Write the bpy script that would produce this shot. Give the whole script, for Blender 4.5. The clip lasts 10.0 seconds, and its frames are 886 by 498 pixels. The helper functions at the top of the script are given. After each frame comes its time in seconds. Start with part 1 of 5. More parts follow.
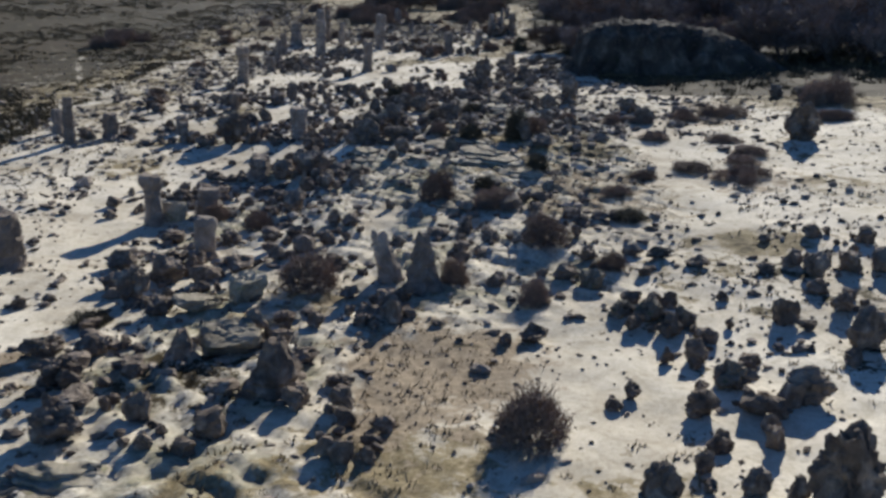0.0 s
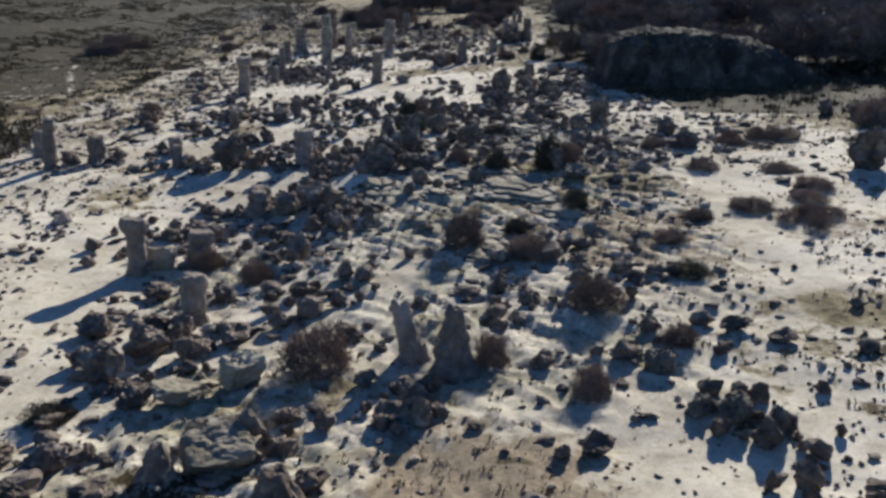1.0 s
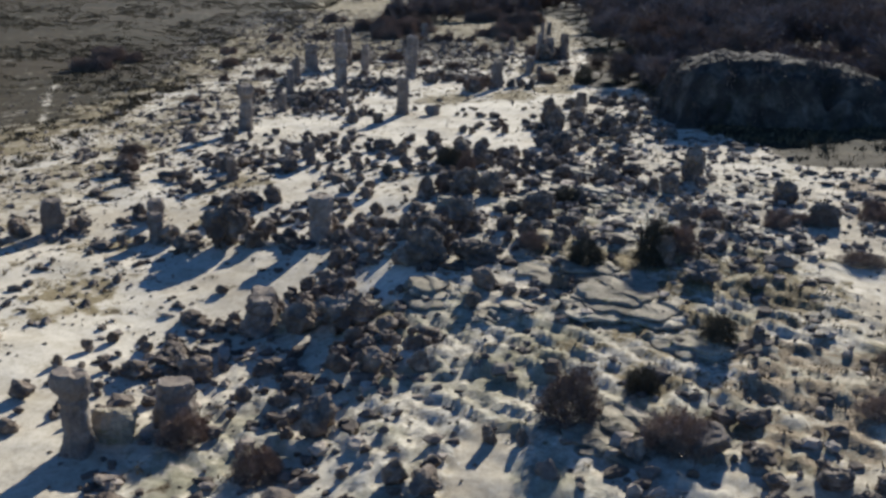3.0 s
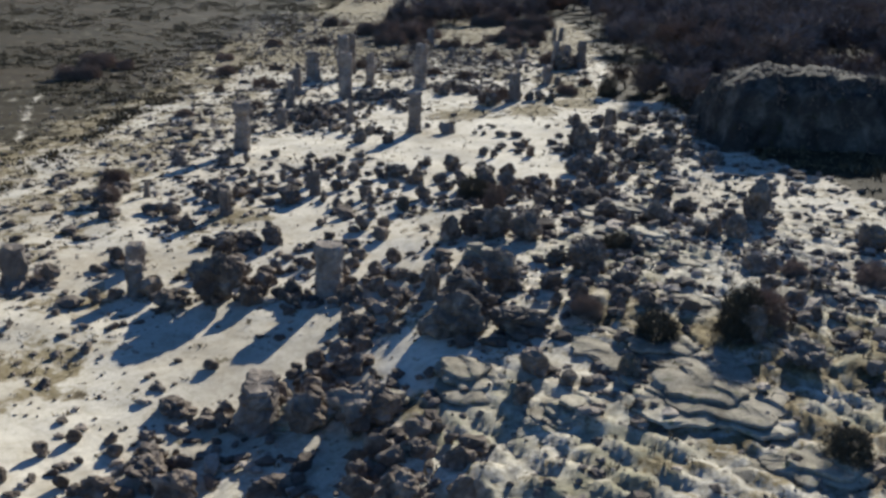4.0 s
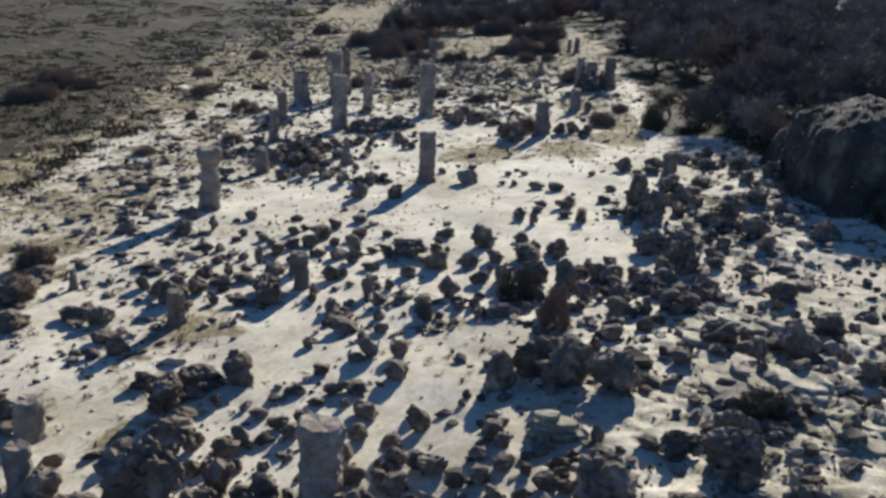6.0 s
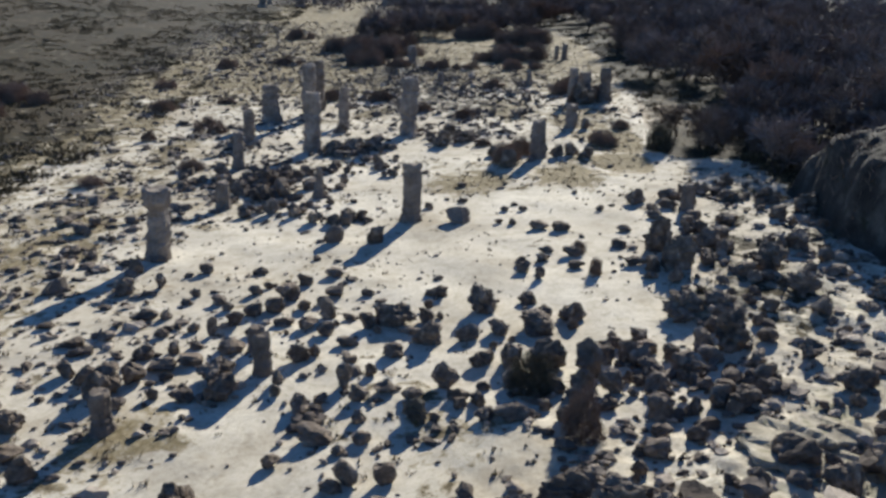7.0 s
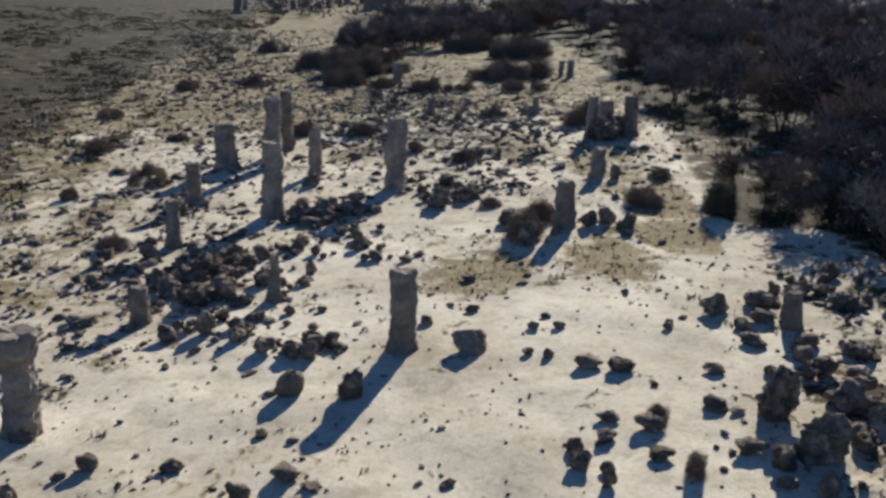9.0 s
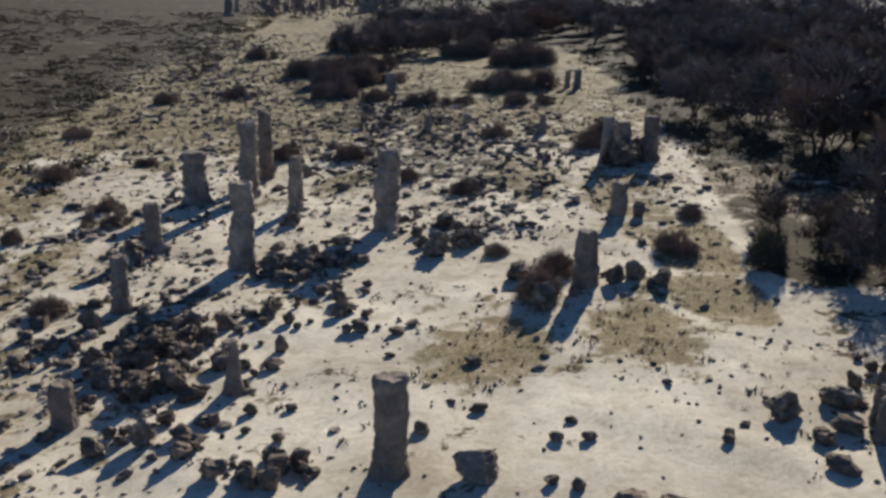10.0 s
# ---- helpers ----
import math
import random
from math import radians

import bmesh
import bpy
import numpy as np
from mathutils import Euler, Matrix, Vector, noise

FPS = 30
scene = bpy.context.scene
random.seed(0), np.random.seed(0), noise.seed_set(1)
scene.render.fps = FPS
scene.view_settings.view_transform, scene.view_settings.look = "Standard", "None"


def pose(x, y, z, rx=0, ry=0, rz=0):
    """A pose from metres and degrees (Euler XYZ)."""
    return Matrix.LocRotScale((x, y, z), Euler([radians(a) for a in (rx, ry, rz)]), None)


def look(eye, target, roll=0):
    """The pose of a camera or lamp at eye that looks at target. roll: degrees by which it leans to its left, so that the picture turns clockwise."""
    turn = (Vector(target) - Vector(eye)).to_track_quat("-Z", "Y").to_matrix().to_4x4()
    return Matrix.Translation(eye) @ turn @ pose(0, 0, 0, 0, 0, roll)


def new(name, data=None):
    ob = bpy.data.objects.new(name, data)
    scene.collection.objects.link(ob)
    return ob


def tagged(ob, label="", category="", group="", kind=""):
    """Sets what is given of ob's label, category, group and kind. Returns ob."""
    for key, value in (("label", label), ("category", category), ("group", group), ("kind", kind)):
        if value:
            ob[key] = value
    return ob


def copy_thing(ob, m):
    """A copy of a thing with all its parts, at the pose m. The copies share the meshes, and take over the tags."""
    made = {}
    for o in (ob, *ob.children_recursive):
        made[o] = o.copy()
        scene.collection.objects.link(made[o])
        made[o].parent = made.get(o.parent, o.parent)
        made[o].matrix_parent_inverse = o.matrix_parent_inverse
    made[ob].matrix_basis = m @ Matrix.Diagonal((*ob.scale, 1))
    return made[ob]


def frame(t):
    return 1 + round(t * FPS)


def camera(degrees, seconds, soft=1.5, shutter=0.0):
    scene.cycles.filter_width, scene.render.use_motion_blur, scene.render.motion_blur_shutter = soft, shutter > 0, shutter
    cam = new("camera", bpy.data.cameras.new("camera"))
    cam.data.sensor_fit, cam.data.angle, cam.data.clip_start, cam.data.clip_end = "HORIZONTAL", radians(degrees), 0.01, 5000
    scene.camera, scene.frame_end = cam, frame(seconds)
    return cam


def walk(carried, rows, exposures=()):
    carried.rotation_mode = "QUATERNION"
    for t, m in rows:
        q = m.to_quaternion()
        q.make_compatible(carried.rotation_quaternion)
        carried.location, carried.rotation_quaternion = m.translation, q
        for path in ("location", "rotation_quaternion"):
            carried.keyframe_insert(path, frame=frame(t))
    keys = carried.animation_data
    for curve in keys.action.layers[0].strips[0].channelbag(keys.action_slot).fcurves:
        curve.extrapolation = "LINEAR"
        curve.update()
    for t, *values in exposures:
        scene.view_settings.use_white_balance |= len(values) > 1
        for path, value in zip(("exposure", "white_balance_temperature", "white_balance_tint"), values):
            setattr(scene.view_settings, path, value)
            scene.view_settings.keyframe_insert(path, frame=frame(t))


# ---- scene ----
import functools

cam = camera(50.0, 10.0, soft=3.0)
PATH = [
    (0, (2.138, 1.139, 11.670), (1.787, 20.280, 5.883), 2.08),
    (0.5, (1.623, 4.243, 11.864), (1.235, 23.382, 6.072), 1.97),
    (1, (0.997, 7.692, 12.074), (0.546, 26.825, 6.267), 1.98),
    (1.5, (0.309, 11.033, 12.240), (-0.182, 30.165, 6.433), 1.98),
    (2, (-0.521, 14.748, 12.359), (-1.029, 33.882, 6.560), 2.07),
    (2.5, (-1.249, 18.212, 12.465), (-1.774, 37.349, 6.680), 2.17),
    (3, (-2.099, 22.016, 12.601), (-2.630, 41.158, 6.830), 2.37),
    (4.5, (-4.396, 32.765, 12.801), (-4.857, 51.916, 7.055), 2.54),
    (5, (-5.022, 36.434, 12.874), (-5.447, 55.590, 7.142), 2.61),
    (5.5, (-5.537, 40.001, 12.937), (-5.952, 59.156, 7.201), 2.65),
    (7, (-6.634, 51.365, 13.374), (-6.494, 70.528, 7.652), 2.33),
    (7.5, (-6.954, 55.065, 13.504), (-6.678, 74.228, 7.785), 2.27),
    (8, (-7.149, 59.011, 13.678), (-6.805, 78.171, 7.953), 2.13),
    (8.5, (-7.225, 62.854, 13.797), (-6.853, 82.017, 8.085), 2.01),
    (9, (-7.369, 66.929, 14.012), (-6.932, 86.089, 8.293), 1.91),
    (9.5, (-7.280, 70.854, 14.130), (-6.839, 90.020, 8.430), 1.75),
    (10, (-7.272, 75.041, 14.469), (-6.798, 94.192, 8.725), 1.68),
]
walk(cam, [(t, look(eye, target, roll)) for t, eye, target, roll in PATH], [(0, 0.91, 5960, 9), (2.5, 1.03, 5980, 9), (4, 1.05, 5960, 7), (5.5, 1.1, 5960, 7), (7.5, 1.08, 6040, 8), (9, 0.9, 6220, 9), (10, 0.76, 6340, 10)])

# ---- light: low sun ahead of the camera and to its right, clear sky ----
SUN_AZIMUTH, SUN_ELEVATION = 18.5, 23.5
world = bpy.data.worlds.new("sky")
scene.world = world
world.use_nodes = True
sky = world.node_tree.nodes.new("ShaderNodeTexSky")
sky.sky_type, sky.sun_disc = "NISHITA", False
sky.air_density, sky.dust_density, sky.ozone_density = 0.65, 0.0, 7.0
sky.sun_elevation, sky.sun_rotation = radians(SUN_ELEVATION), radians(SUN_AZIMUTH)
background = world.node_tree.nodes["Background"]
background.inputs["Strength"].default_value = 0.075
world.node_tree.links.new(sky.outputs["Color"], background.inputs["Color"])
sun_data = bpy.data.lights.new("sun", "SUN")
sun_data.energy, sun_data.angle, sun_data.color = 5.0, radians(0.6), (1.0, 0.925, 0.80)
sun = new("sun", sun_data)
az, el = radians(SUN_AZIMUTH), radians(SUN_ELEVATION)
sun_from = Vector((math.sin(az) * math.cos(el), math.cos(az) * math.cos(el), math.sin(el)))
sun.matrix_world = Matrix.Translation((0, 60, 60)) @ sun_from.to_track_quat("Z", "Y").to_matrix().to_4x4()

# ---- materials ----
def material(name, rough=0.9):
    m = bpy.data.materials.new(name)
    m.use_nodes = True
    t = m.node_tree
    b = t.nodes["Principled BSDF"]
    b.inputs["Roughness"].default_value = rough
    b.inputs["Specular IOR Level"].default_value = 0.06
    return m, t, b


def noise_node(t, scale, detail=6.0, rough=0.6, warp=0.0, space="Object"):
    n = t.nodes.new("ShaderNodeTexNoise")
    n.inputs["Scale"].default_value = scale
    n.inputs["Detail"].default_value = detail
    n.inputs["Roughness"].default_value = rough
    n.inputs["Distortion"].default_value = warp
    c = t.nodes.new("ShaderNodeTexCoord")
    t.links.new(c.outputs[space], n.inputs["Vector"])
    return n.outputs["Fac"]


def ramp_node(t, fac, stops):
    r = t.nodes.new("ShaderNodeValToRGB")
    e = r.color_ramp.elements
    while len(e) < len(stops):
        e.new(0.5)
    for k, (p, c) in zip(e, stops):
        k.position, k.color = p, (*c, 1)
    t.links.new(fac, r.inputs["Fac"])
    return r.outputs["Color"]


def mix_node(t, fac, a, b, blend="MIX"):
    n = t.nodes.new("ShaderNodeMix")
    n.data_type, n.blend_type = "RGBA", blend
    for socket, v in ((n.inputs[0], fac), (n.inputs[6], a), (n.inputs[7], b)):
        if isinstance(v, (int, float)):
            socket.default_value = v
        elif isinstance(v, tuple):
            socket.default_value = (*v, 1)
        else:
            t.links.new(v, socket)
    return n.outputs[2]


def bump_node(t, b, height, strength, distance):
    n = t.nodes.new("ShaderNodeBump")
    n.inputs["Strength"].default_value = strength
    n.inputs["Distance"].default_value = distance
    t.links.new(height, n.inputs["Height"])
    t.links.new(n.outputs["Normal"], b.inputs["Normal"])


def math_node(t, op, a, c):
    n = t.nodes.new("ShaderNodeMath")
    n.operation = op
    n.use_clamp = True
    for s, v in zip(n.inputs, (a, c)):
        if isinstance(v, (int, float)):
            s.default_value = v
        else:
            t.links.new(v, s)
    return n.outputs[0]


def stone(name, dark, mid, light, scale=1.0, bump=0.6, moss=None):
    """Weathered limestone: broad stains, fine grain, pits; each stone a little different."""
    m, t, b = material(name, 0.93)
    broad = ramp_node(t, noise_node(t, 1.3 * scale, 5, 0.6, 0.4), [(0.30, dark), (0.52, mid), (0.75, light)])
    grain = ramp_node(t, noise_node(t, 14 * scale, 8, 0.72), [(0.30, (0.5, 0.49, 0.48)), (0.56, (1.05, 1.03, 1.0))])
    col = mix_node(t, 0.8, broad, grain, "MULTIPLY")
    if moss:
        patch = ramp_node(t, noise_node(t, 3.1 * scale, 5, 0.65, 0.3), [(0.56, (0, 0, 0)), (0.66, (1, 1, 1))])
        col = mix_node(t, patch, col, moss)
    info = t.nodes.new("ShaderNodeObjectInfo")
    tone = ramp_node(t, info.outputs["Random"], [(0.0, (0.72, 0.70, 0.68)), (1.0, (1.18, 1.16, 1.12))])
    col = mix_node(t, 1.0, col, tone, "MULTIPLY")
    t.links.new(col, b.inputs["Base Color"])
    bump_node(t, b, noise_node(t, 9 * scale, 9, 0.72, 0.3), bump, 0.06)
    return m


PILLAR_STONE = stone("pillar_limestone", (0.14, 0.117, 0.098), (0.25, 0.214, 0.18), (0.40, 0.352, 0.296), 0.9, 0.9)
ROCK_STONE = stone("boulder_limestone", (0.085, 0.067, 0.053), (0.205, 0.168, 0.134), (0.46, 0.39, 0.31), 1.6, 0.9)
CRAG_STONE = stone("crag_limestone", (0.08, 0.065, 0.053), (0.19, 0.158, 0.128), (0.44, 0.375, 0.30), 2.4, 0.9)
MOSS_STONE = stone("mossy_limestone", (0.075, 0.066, 0.053), (0.16, 0.142, 0.114), (0.34, 0.30, 0.24), 1.0, 0.8, (0.075, 0.08, 0.04))
# Near black: overgrown rock, with the shade of its near face put into the colour.
SHADED_SCRUB_ROCK = stone("bluff_limestone", (0.026, 0.023, 0.02), (0.06, 0.053, 0.045), (0.17, 0.15, 0.122), 0.5, 0.9, (0.035, 0.034, 0.02))
SLAB_STONE = stone("ledge_limestone", (0.15, 0.132, 0.10), (0.33, 0.298, 0.232), (0.50, 0.455, 0.365), 1.0, 0.7, (0.20, 0.187, 0.11))


def plant(name, a, c):
    m, t, b = material(name, 0.85)
    g = t.nodes.new("ShaderNodeNewGeometry")
    col = ramp_node(t, g.outputs["Random Per Island"], [(0.0, a), (1.0, c)])
    info = t.nodes.new("ShaderNodeObjectInfo")
    tone = ramp_node(t, info.outputs["Random"], [(0.0, (0.75, 0.72, 0.7)), (1.0, (1.2, 1.15, 1.1))])
    t.links.new(mix_node(t, 1.0, col, tone, "MULTIPLY"), b.inputs["Base Color"])
    return m


TWIGS = plant("dry_twigs", (0.13, 0.099, 0.079), (0.28, 0.214, 0.168))
GREEN_TWIGS = plant("evergreen_sprays", (0.056, 0.052, 0.036), (0.125, 0.11, 0.078))
BARK = plant("bark", (0.055, 0.045, 0.038), (0.085, 0.07, 0.058))
CROWN = plant("bare_crown_twigs", (0.105, 0.086, 0.077), (0.21, 0.174, 0.155))
RUST_CROWN = plant("rusty_crown_twigs", (0.12, 0.086, 0.068), (0.22, 0.162, 0.127))
HERB = plant("dry_herbs", (0.09, 0.074, 0.045), (0.23, 0.18, 0.11))
HEATH_TWIGS = plant("heath_twigs", (0.06, 0.05, 0.029), (0.15, 0.121, 0.072))
STRAW = plant("dry_grass", (0.17, 0.13, 0.075), (0.36, 0.29, 0.18))


def ground_material():
    """Pale sand with fine litter, dry grass, and dark heath, by the cover painted over the plan."""
    m, t, b = material("sandy_ground", 0.96)
    att = t.nodes.new("ShaderNodeAttribute")
    att.attribute_name = "cover"
    sep = t.nodes.new("ShaderNodeSeparateColor")
    t.links.new(att.outputs["Color"], sep.inputs["Color"])
    broad, mid, fine = noise_node(t, 0.12, 6, 0.6, 0.3), noise_node(t, 0.9, 7, 0.65, 0.5), noise_node(t, 5.0, 8, 0.75)
    tiny = noise_node(t, 17.0, 5, 0.7)
    sand = ramp_node(t, broad, [(0.34, (0.41, 0.36, 0.274)), (0.66, (0.61, 0.557, 0.447))])
    sand = mix_node(t, 0.85, sand, ramp_node(t, mid, [(0.34, (0.74, 0.71, 0.66)), (0.54, (1.03, 1.02, 1.01))]), "MULTIPLY")
    sand = mix_node(t, 0.4, sand, ramp_node(t, fine, [(0.36, (0.48, 0.45, 0.41)), (0.52, (1.05, 1.05, 1.05))]), "MULTIPLY")
    sand = mix_node(t, 0.3, sand, ramp_node(t, tiny, [(0.36, (0.55, 0.53, 0.5)), (0.5, (1.03, 1.03, 1.03))]), "MULTIPLY")
    grass = ramp_node(t, fine, [(0.30, (0.075, 0.06, 0.032)), (0.50, (0.19, 0.15, 0.082)), (0.68, (0.36, 0.30, 0.19))])
    heath = ramp_node(t, mid, [(0.30, (0.010, 0.009, 0.005)), (0.50, (0.034, 0.028, 0.015)), (0.72, (0.095, 0.077, 0.041))])
    heath = mix_node(t, 0.8, heath, ramp_node(t, fine, [(0.35, (0.4, 0.4, 0.4)), (0.62, (1.25, 1.2, 1.15))]), "MULTIPLY")
    wide = noise_node(t, 0.045, 5, 0.6, 0.5)
    heath = mix_node(t, ramp_node(t, wide, [(0.42, (0, 0, 0)), (0.58, (1, 1, 1))]), heath, mix_node(t, 0.55, heath, (0.056, 0.041, 0.024)))
    rust = ramp_node(t, fine, [(0.30, (0.10, 0.074, 0.047)), (0.65, (0.34, 0.272, 0.185))])

    def signed(fac, by):
        n = t.nodes.new("ShaderNodeMath")
        n.operation = "MULTIPLY_ADD"
        t.links.new(fac, n.inputs[0])
        n.inputs[1].default_value, n.inputs[2].default_value = by, -0.5 * by
        return n.outputs[0]

    def plain_add(a, c):
        n = t.nodes.new("ShaderNodeMath")
        n.operation = "ADD"
        for s, v in zip(n.inputs, (a, c)):
            if isinstance(v, (int, float)):
                s.default_value = v
            else:
                t.links.new(v, s)
        return n.outputs[0]

    ragged = plain_add(plain_add(signed(mid, 2.2), signed(fine, 1.5)), signed(noise_node(t, 0.4, 5, 0.6, 0.6), 1.6))

    def mask(channel):
        return ramp_node(t, plain_add(channel, ragged), [(0.40, (0, 0, 0)), (0.62, (1, 1, 1))])

    rock = ramp_node(t, fine, [(0.30, (0.18, 0.158, 0.12)), (0.44, (0.40, 0.36, 0.285)), (0.62, (0.58, 0.53, 0.425))])
    rock = mix_node(t, ramp_node(t, noise_node(t, 0.25, 5, 0.6, 0.4), [(0.46, (0, 0, 0)), (0.6, (0.7, 0.7, 0.7))]), rock, (0.20, 0.185, 0.105))
    col = mix_node(t, mask(att.outputs["Alpha"]), sand, rock)
    col = mix_node(t, mask(sep.outputs[0]), col, grass)
    col = mix_node(t, mask(sep.outputs[2]), col, rust)
    col = mix_node(t, mask(sep.outputs[1]), col, heath)
    t.links.new(col, b.inputs["Base Color"])
    blotch = ramp_node(t, noise_node(t, 2.3, 8, 0.75, 0.6), [(0.36, (0.5, 0.48, 0.44)), (0.50, (0.98, 0.96, 0.93)), (0.62, (1.25, 1.23, 1.2))])
    col = mix_node(t, att.outputs["Alpha"], col, mix_node(t, 0.9, col, blotch, "MULTIPLY"))
    t.links.new(col, b.inputs["Base Color"])
    smooth = math_node(t, "ADD", math_node(t, "MULTIPLY", mid, 0.6), math_node(t, "MULTIPLY", fine, 0.4))
    rugged = math_node(t, "MULTIPLY", noise_node(t, 2.3, 8, 0.75, 0.6), att.outputs["Alpha"])
    relief = t.nodes.new("ShaderNodeMath")
    relief.operation = "MULTIPLY_ADD"
    t.links.new(rugged, relief.inputs[0])
    relief.inputs[1].default_value = 3.5
    t.links.new(smooth, relief.inputs[2])
    bump_node(t, b, relief.outputs[0], 0.4, 0.13)
    return m


GROUND = ground_material()

# ---- the lie of the land ----
def bell(x, y, cx, cy, rx, ry):
    return math.exp(-(((x - cx) / rx) ** 2) - ((y - cy) / ry) ** 2)


def land(x, y):
    z = 0.45 + 0.073 * 60 * math.tanh(x / 60) + 0.006 * y
    z += 0.75 * bell(x, y, 0, 62, 11, 13)
    z -= 0.45 * bell(x, y, 9, 29, 9, 9) + 0.55 * bell(x, y, -11, 47, 6, 22)
    z += 0.12 * step(70, 90, y) - 0.6 * (1 - step(30, 80, y))
    z -= 0.5 * (1 - step(-7.5, -4.2, x)) * step(-24, -16, x) * bell(0, y, 0, 58, 1, 13)
    return z


KARST = ((-1.6, 48, 4.2, 9, 1.3), (-5, 20.5, 6, 3.5, 1.0), (5.5, 53, 8, 14, 1.0), (3, 38, 5.5, 7, 1.0), (6.5, 67, 8, 11, 1.0), (-5.5, 29, 4.5, 6, 1.2), (-8.5, 46, 5, 9, 0.7), (7, 87, 5, 7, 0.7), (3, 71, 7, 6, 0.6))


def karst(x, y):
    """How far bare bedrock breaks through the sand."""
    k = max(a * bell(x, y, cx, cy, rx, ry) for cx, cy, rx, ry, a in KARST)
    return 0.0 if k < 0.06 else k * (1 - 0.9 * bareness(x, y))


def blocks(x, y):
    """Broken tops of the bedrock: flat-topped lumps with clefts between."""
    z = 0.0
    for scale, high, seed in ((0.62, 1.0, 2.2), (1.5, 0.5, 8.8)):
        u, v = 0.82 * x + 0.57 * y, -0.57 * x + 0.82 * y
        warp = 0.35 * noise.noise((x * 0.8, y * 0.8, seed))
        far, spots = noise.voronoi(Vector((u * scale + warp, v * scale * 1.2 - warp, seed)))
        z += high * (0.5 * noise.noise(spots[0] * 7.3) + 0.4 * step(0.0, 0.5, far[1] - far[0]) - 0.25)
    z += 0.25 * noise.noise((x * 1.6, y * 1.6, 3.3))
    return z


def strata(x, y):
    """Tilted beds of the bedrock: low scarps turned away from the sun, each bed falling gently to the next."""
    u = 0.8 * x + 0.6 * y + 0.9 * noise.noise((x * 0.28, y * 0.28, 1.9)) + 0.22 * noise.noise((x * 1.3, y * 1.3, 5.2))
    v = u / 0.95
    s = v - math.floor(v)
    high = 0.20 + 0.16 * noise.noise((math.floor(v) * 3.7, 0.35 * (0.6 * x - 0.8 * y), 0.5))
    return high * (step(0.0, 0.16, s) - s)


def ground_z(x, y):
    z = land(x, y)
    k = karst(x, y)
    if k > 0.05:
        z += min(1.0, k) * (0.26 * blocks(x, y) + strata(x, y) + 0.08 * noise.noise((x * 1.9, y * 2.1, 4.4)) + 0.05 * noise.noise((x * 4.3, y * 4.3, 6.1)))
    z += 0.11 * noise.noise((x * 0.33, y * 0.33, 3.1)) + 0.03 * noise.noise((x * 0.9, y * 1.1, 7.7))
    return z


def step(a, b, v):
    u = min(1.0, max(0.0, (v - a) / (b - a)))
    return u * u * (3 - 2 * u)


def edge_left(y):
    """How far left the sand reaches before the heath begins."""
    return -31.5 - 0.075 * (y - 66) + 3.0 * step(105, 135, y)


def edge_right(y):
    """Where the sand ends on the right: at the thicket, or at shade painted as heath."""
    if y < 74:
        return 70.0
    # Heath drawn forward from the bluff to lengthen its shadow in the ground colour.
    if y < 96:
        return 70.0 - 54.0 * step(69, 77.5, y) - 3.0 * step(78, 90, y)
    if y < 110:
        return 13.5 - 1.5 * step(96, 110, y)
    # From 110 to 115 this follows the edge of the thicket's shadow.
    return 12.0 - 4.0 * step(110, 115, y) + 3.6 * step(115, 146, y) + 1.2 * step(150, 185, y)


PATCHES = []  # x, y, half width, half length, turn in degrees, grass, heath, rust


def patch(x, y, rx, ry, turn=0, grass=0.0, heath=0.0, rust=0.0):
    PATCHES.append((x, y, rx, ry, radians(turn), grass, heath, rust))


BARE = []  # x, y, half width, half length of stretches of clean sand


def bare_sand(x, y, rx, ry):
    BARE.append((x, y, rx, ry))


@functools.lru_cache(maxsize=None)
def bare_near(i, j):
    """The clean stretches that reach into one cell of the plan, six metres square."""
    return [b for b in BARE if abs(6 * i + 3 - b[0]) < 3 + 2 * b[2] and abs(6 * j + 3 - b[1]) < 3 + 2 * b[3]]


@functools.lru_cache(maxsize=None)
def patches_near(i, j):
    return [p for p in PATCHES if max(abs(6 * i + 3 - p[0]), abs(6 * j + 3 - p[1])) < 3 + 2.2 * max(p[2], p[3])]


def bareness(x, y):
    return max([math.exp(-(((x - a) / rx) ** 2 + ((y - c) / ry) ** 2) ** 2) for a, c, rx, ry in bare_near(int(x // 6), int(y // 6))] or [0.0])


TRAILS = (((-37.4, 98.0), (-41.5, 108.0), (-45.5, 118.0), (-48.0, 126.0)), ((7.2, 108.5), (7.7, 114.6), (8.5, 121.6), (10.2, 135.2), (10.9, 144.0)))


def trodden(x, y):
    """How worn the ground is by the two narrow footpaths."""
    best = 9.0
    for line in TRAILS:
        if not (line[0][1] - 2 < y < line[-1][1] + 2):
            continue
        for (ax, ay), (bx, by) in zip(line, line[1:]):
            u = min(1.0, max(0.0, ((x - ax) * (bx - ax) + (y - ay) * (by - ay)) / ((bx - ax) ** 2 + (by - ay) ** 2)))
            best = min(best, math.hypot(x - ax - u * (bx - ax), y - ay - u * (by - ay)))
    return math.exp(-((best / 0.4) ** 2))


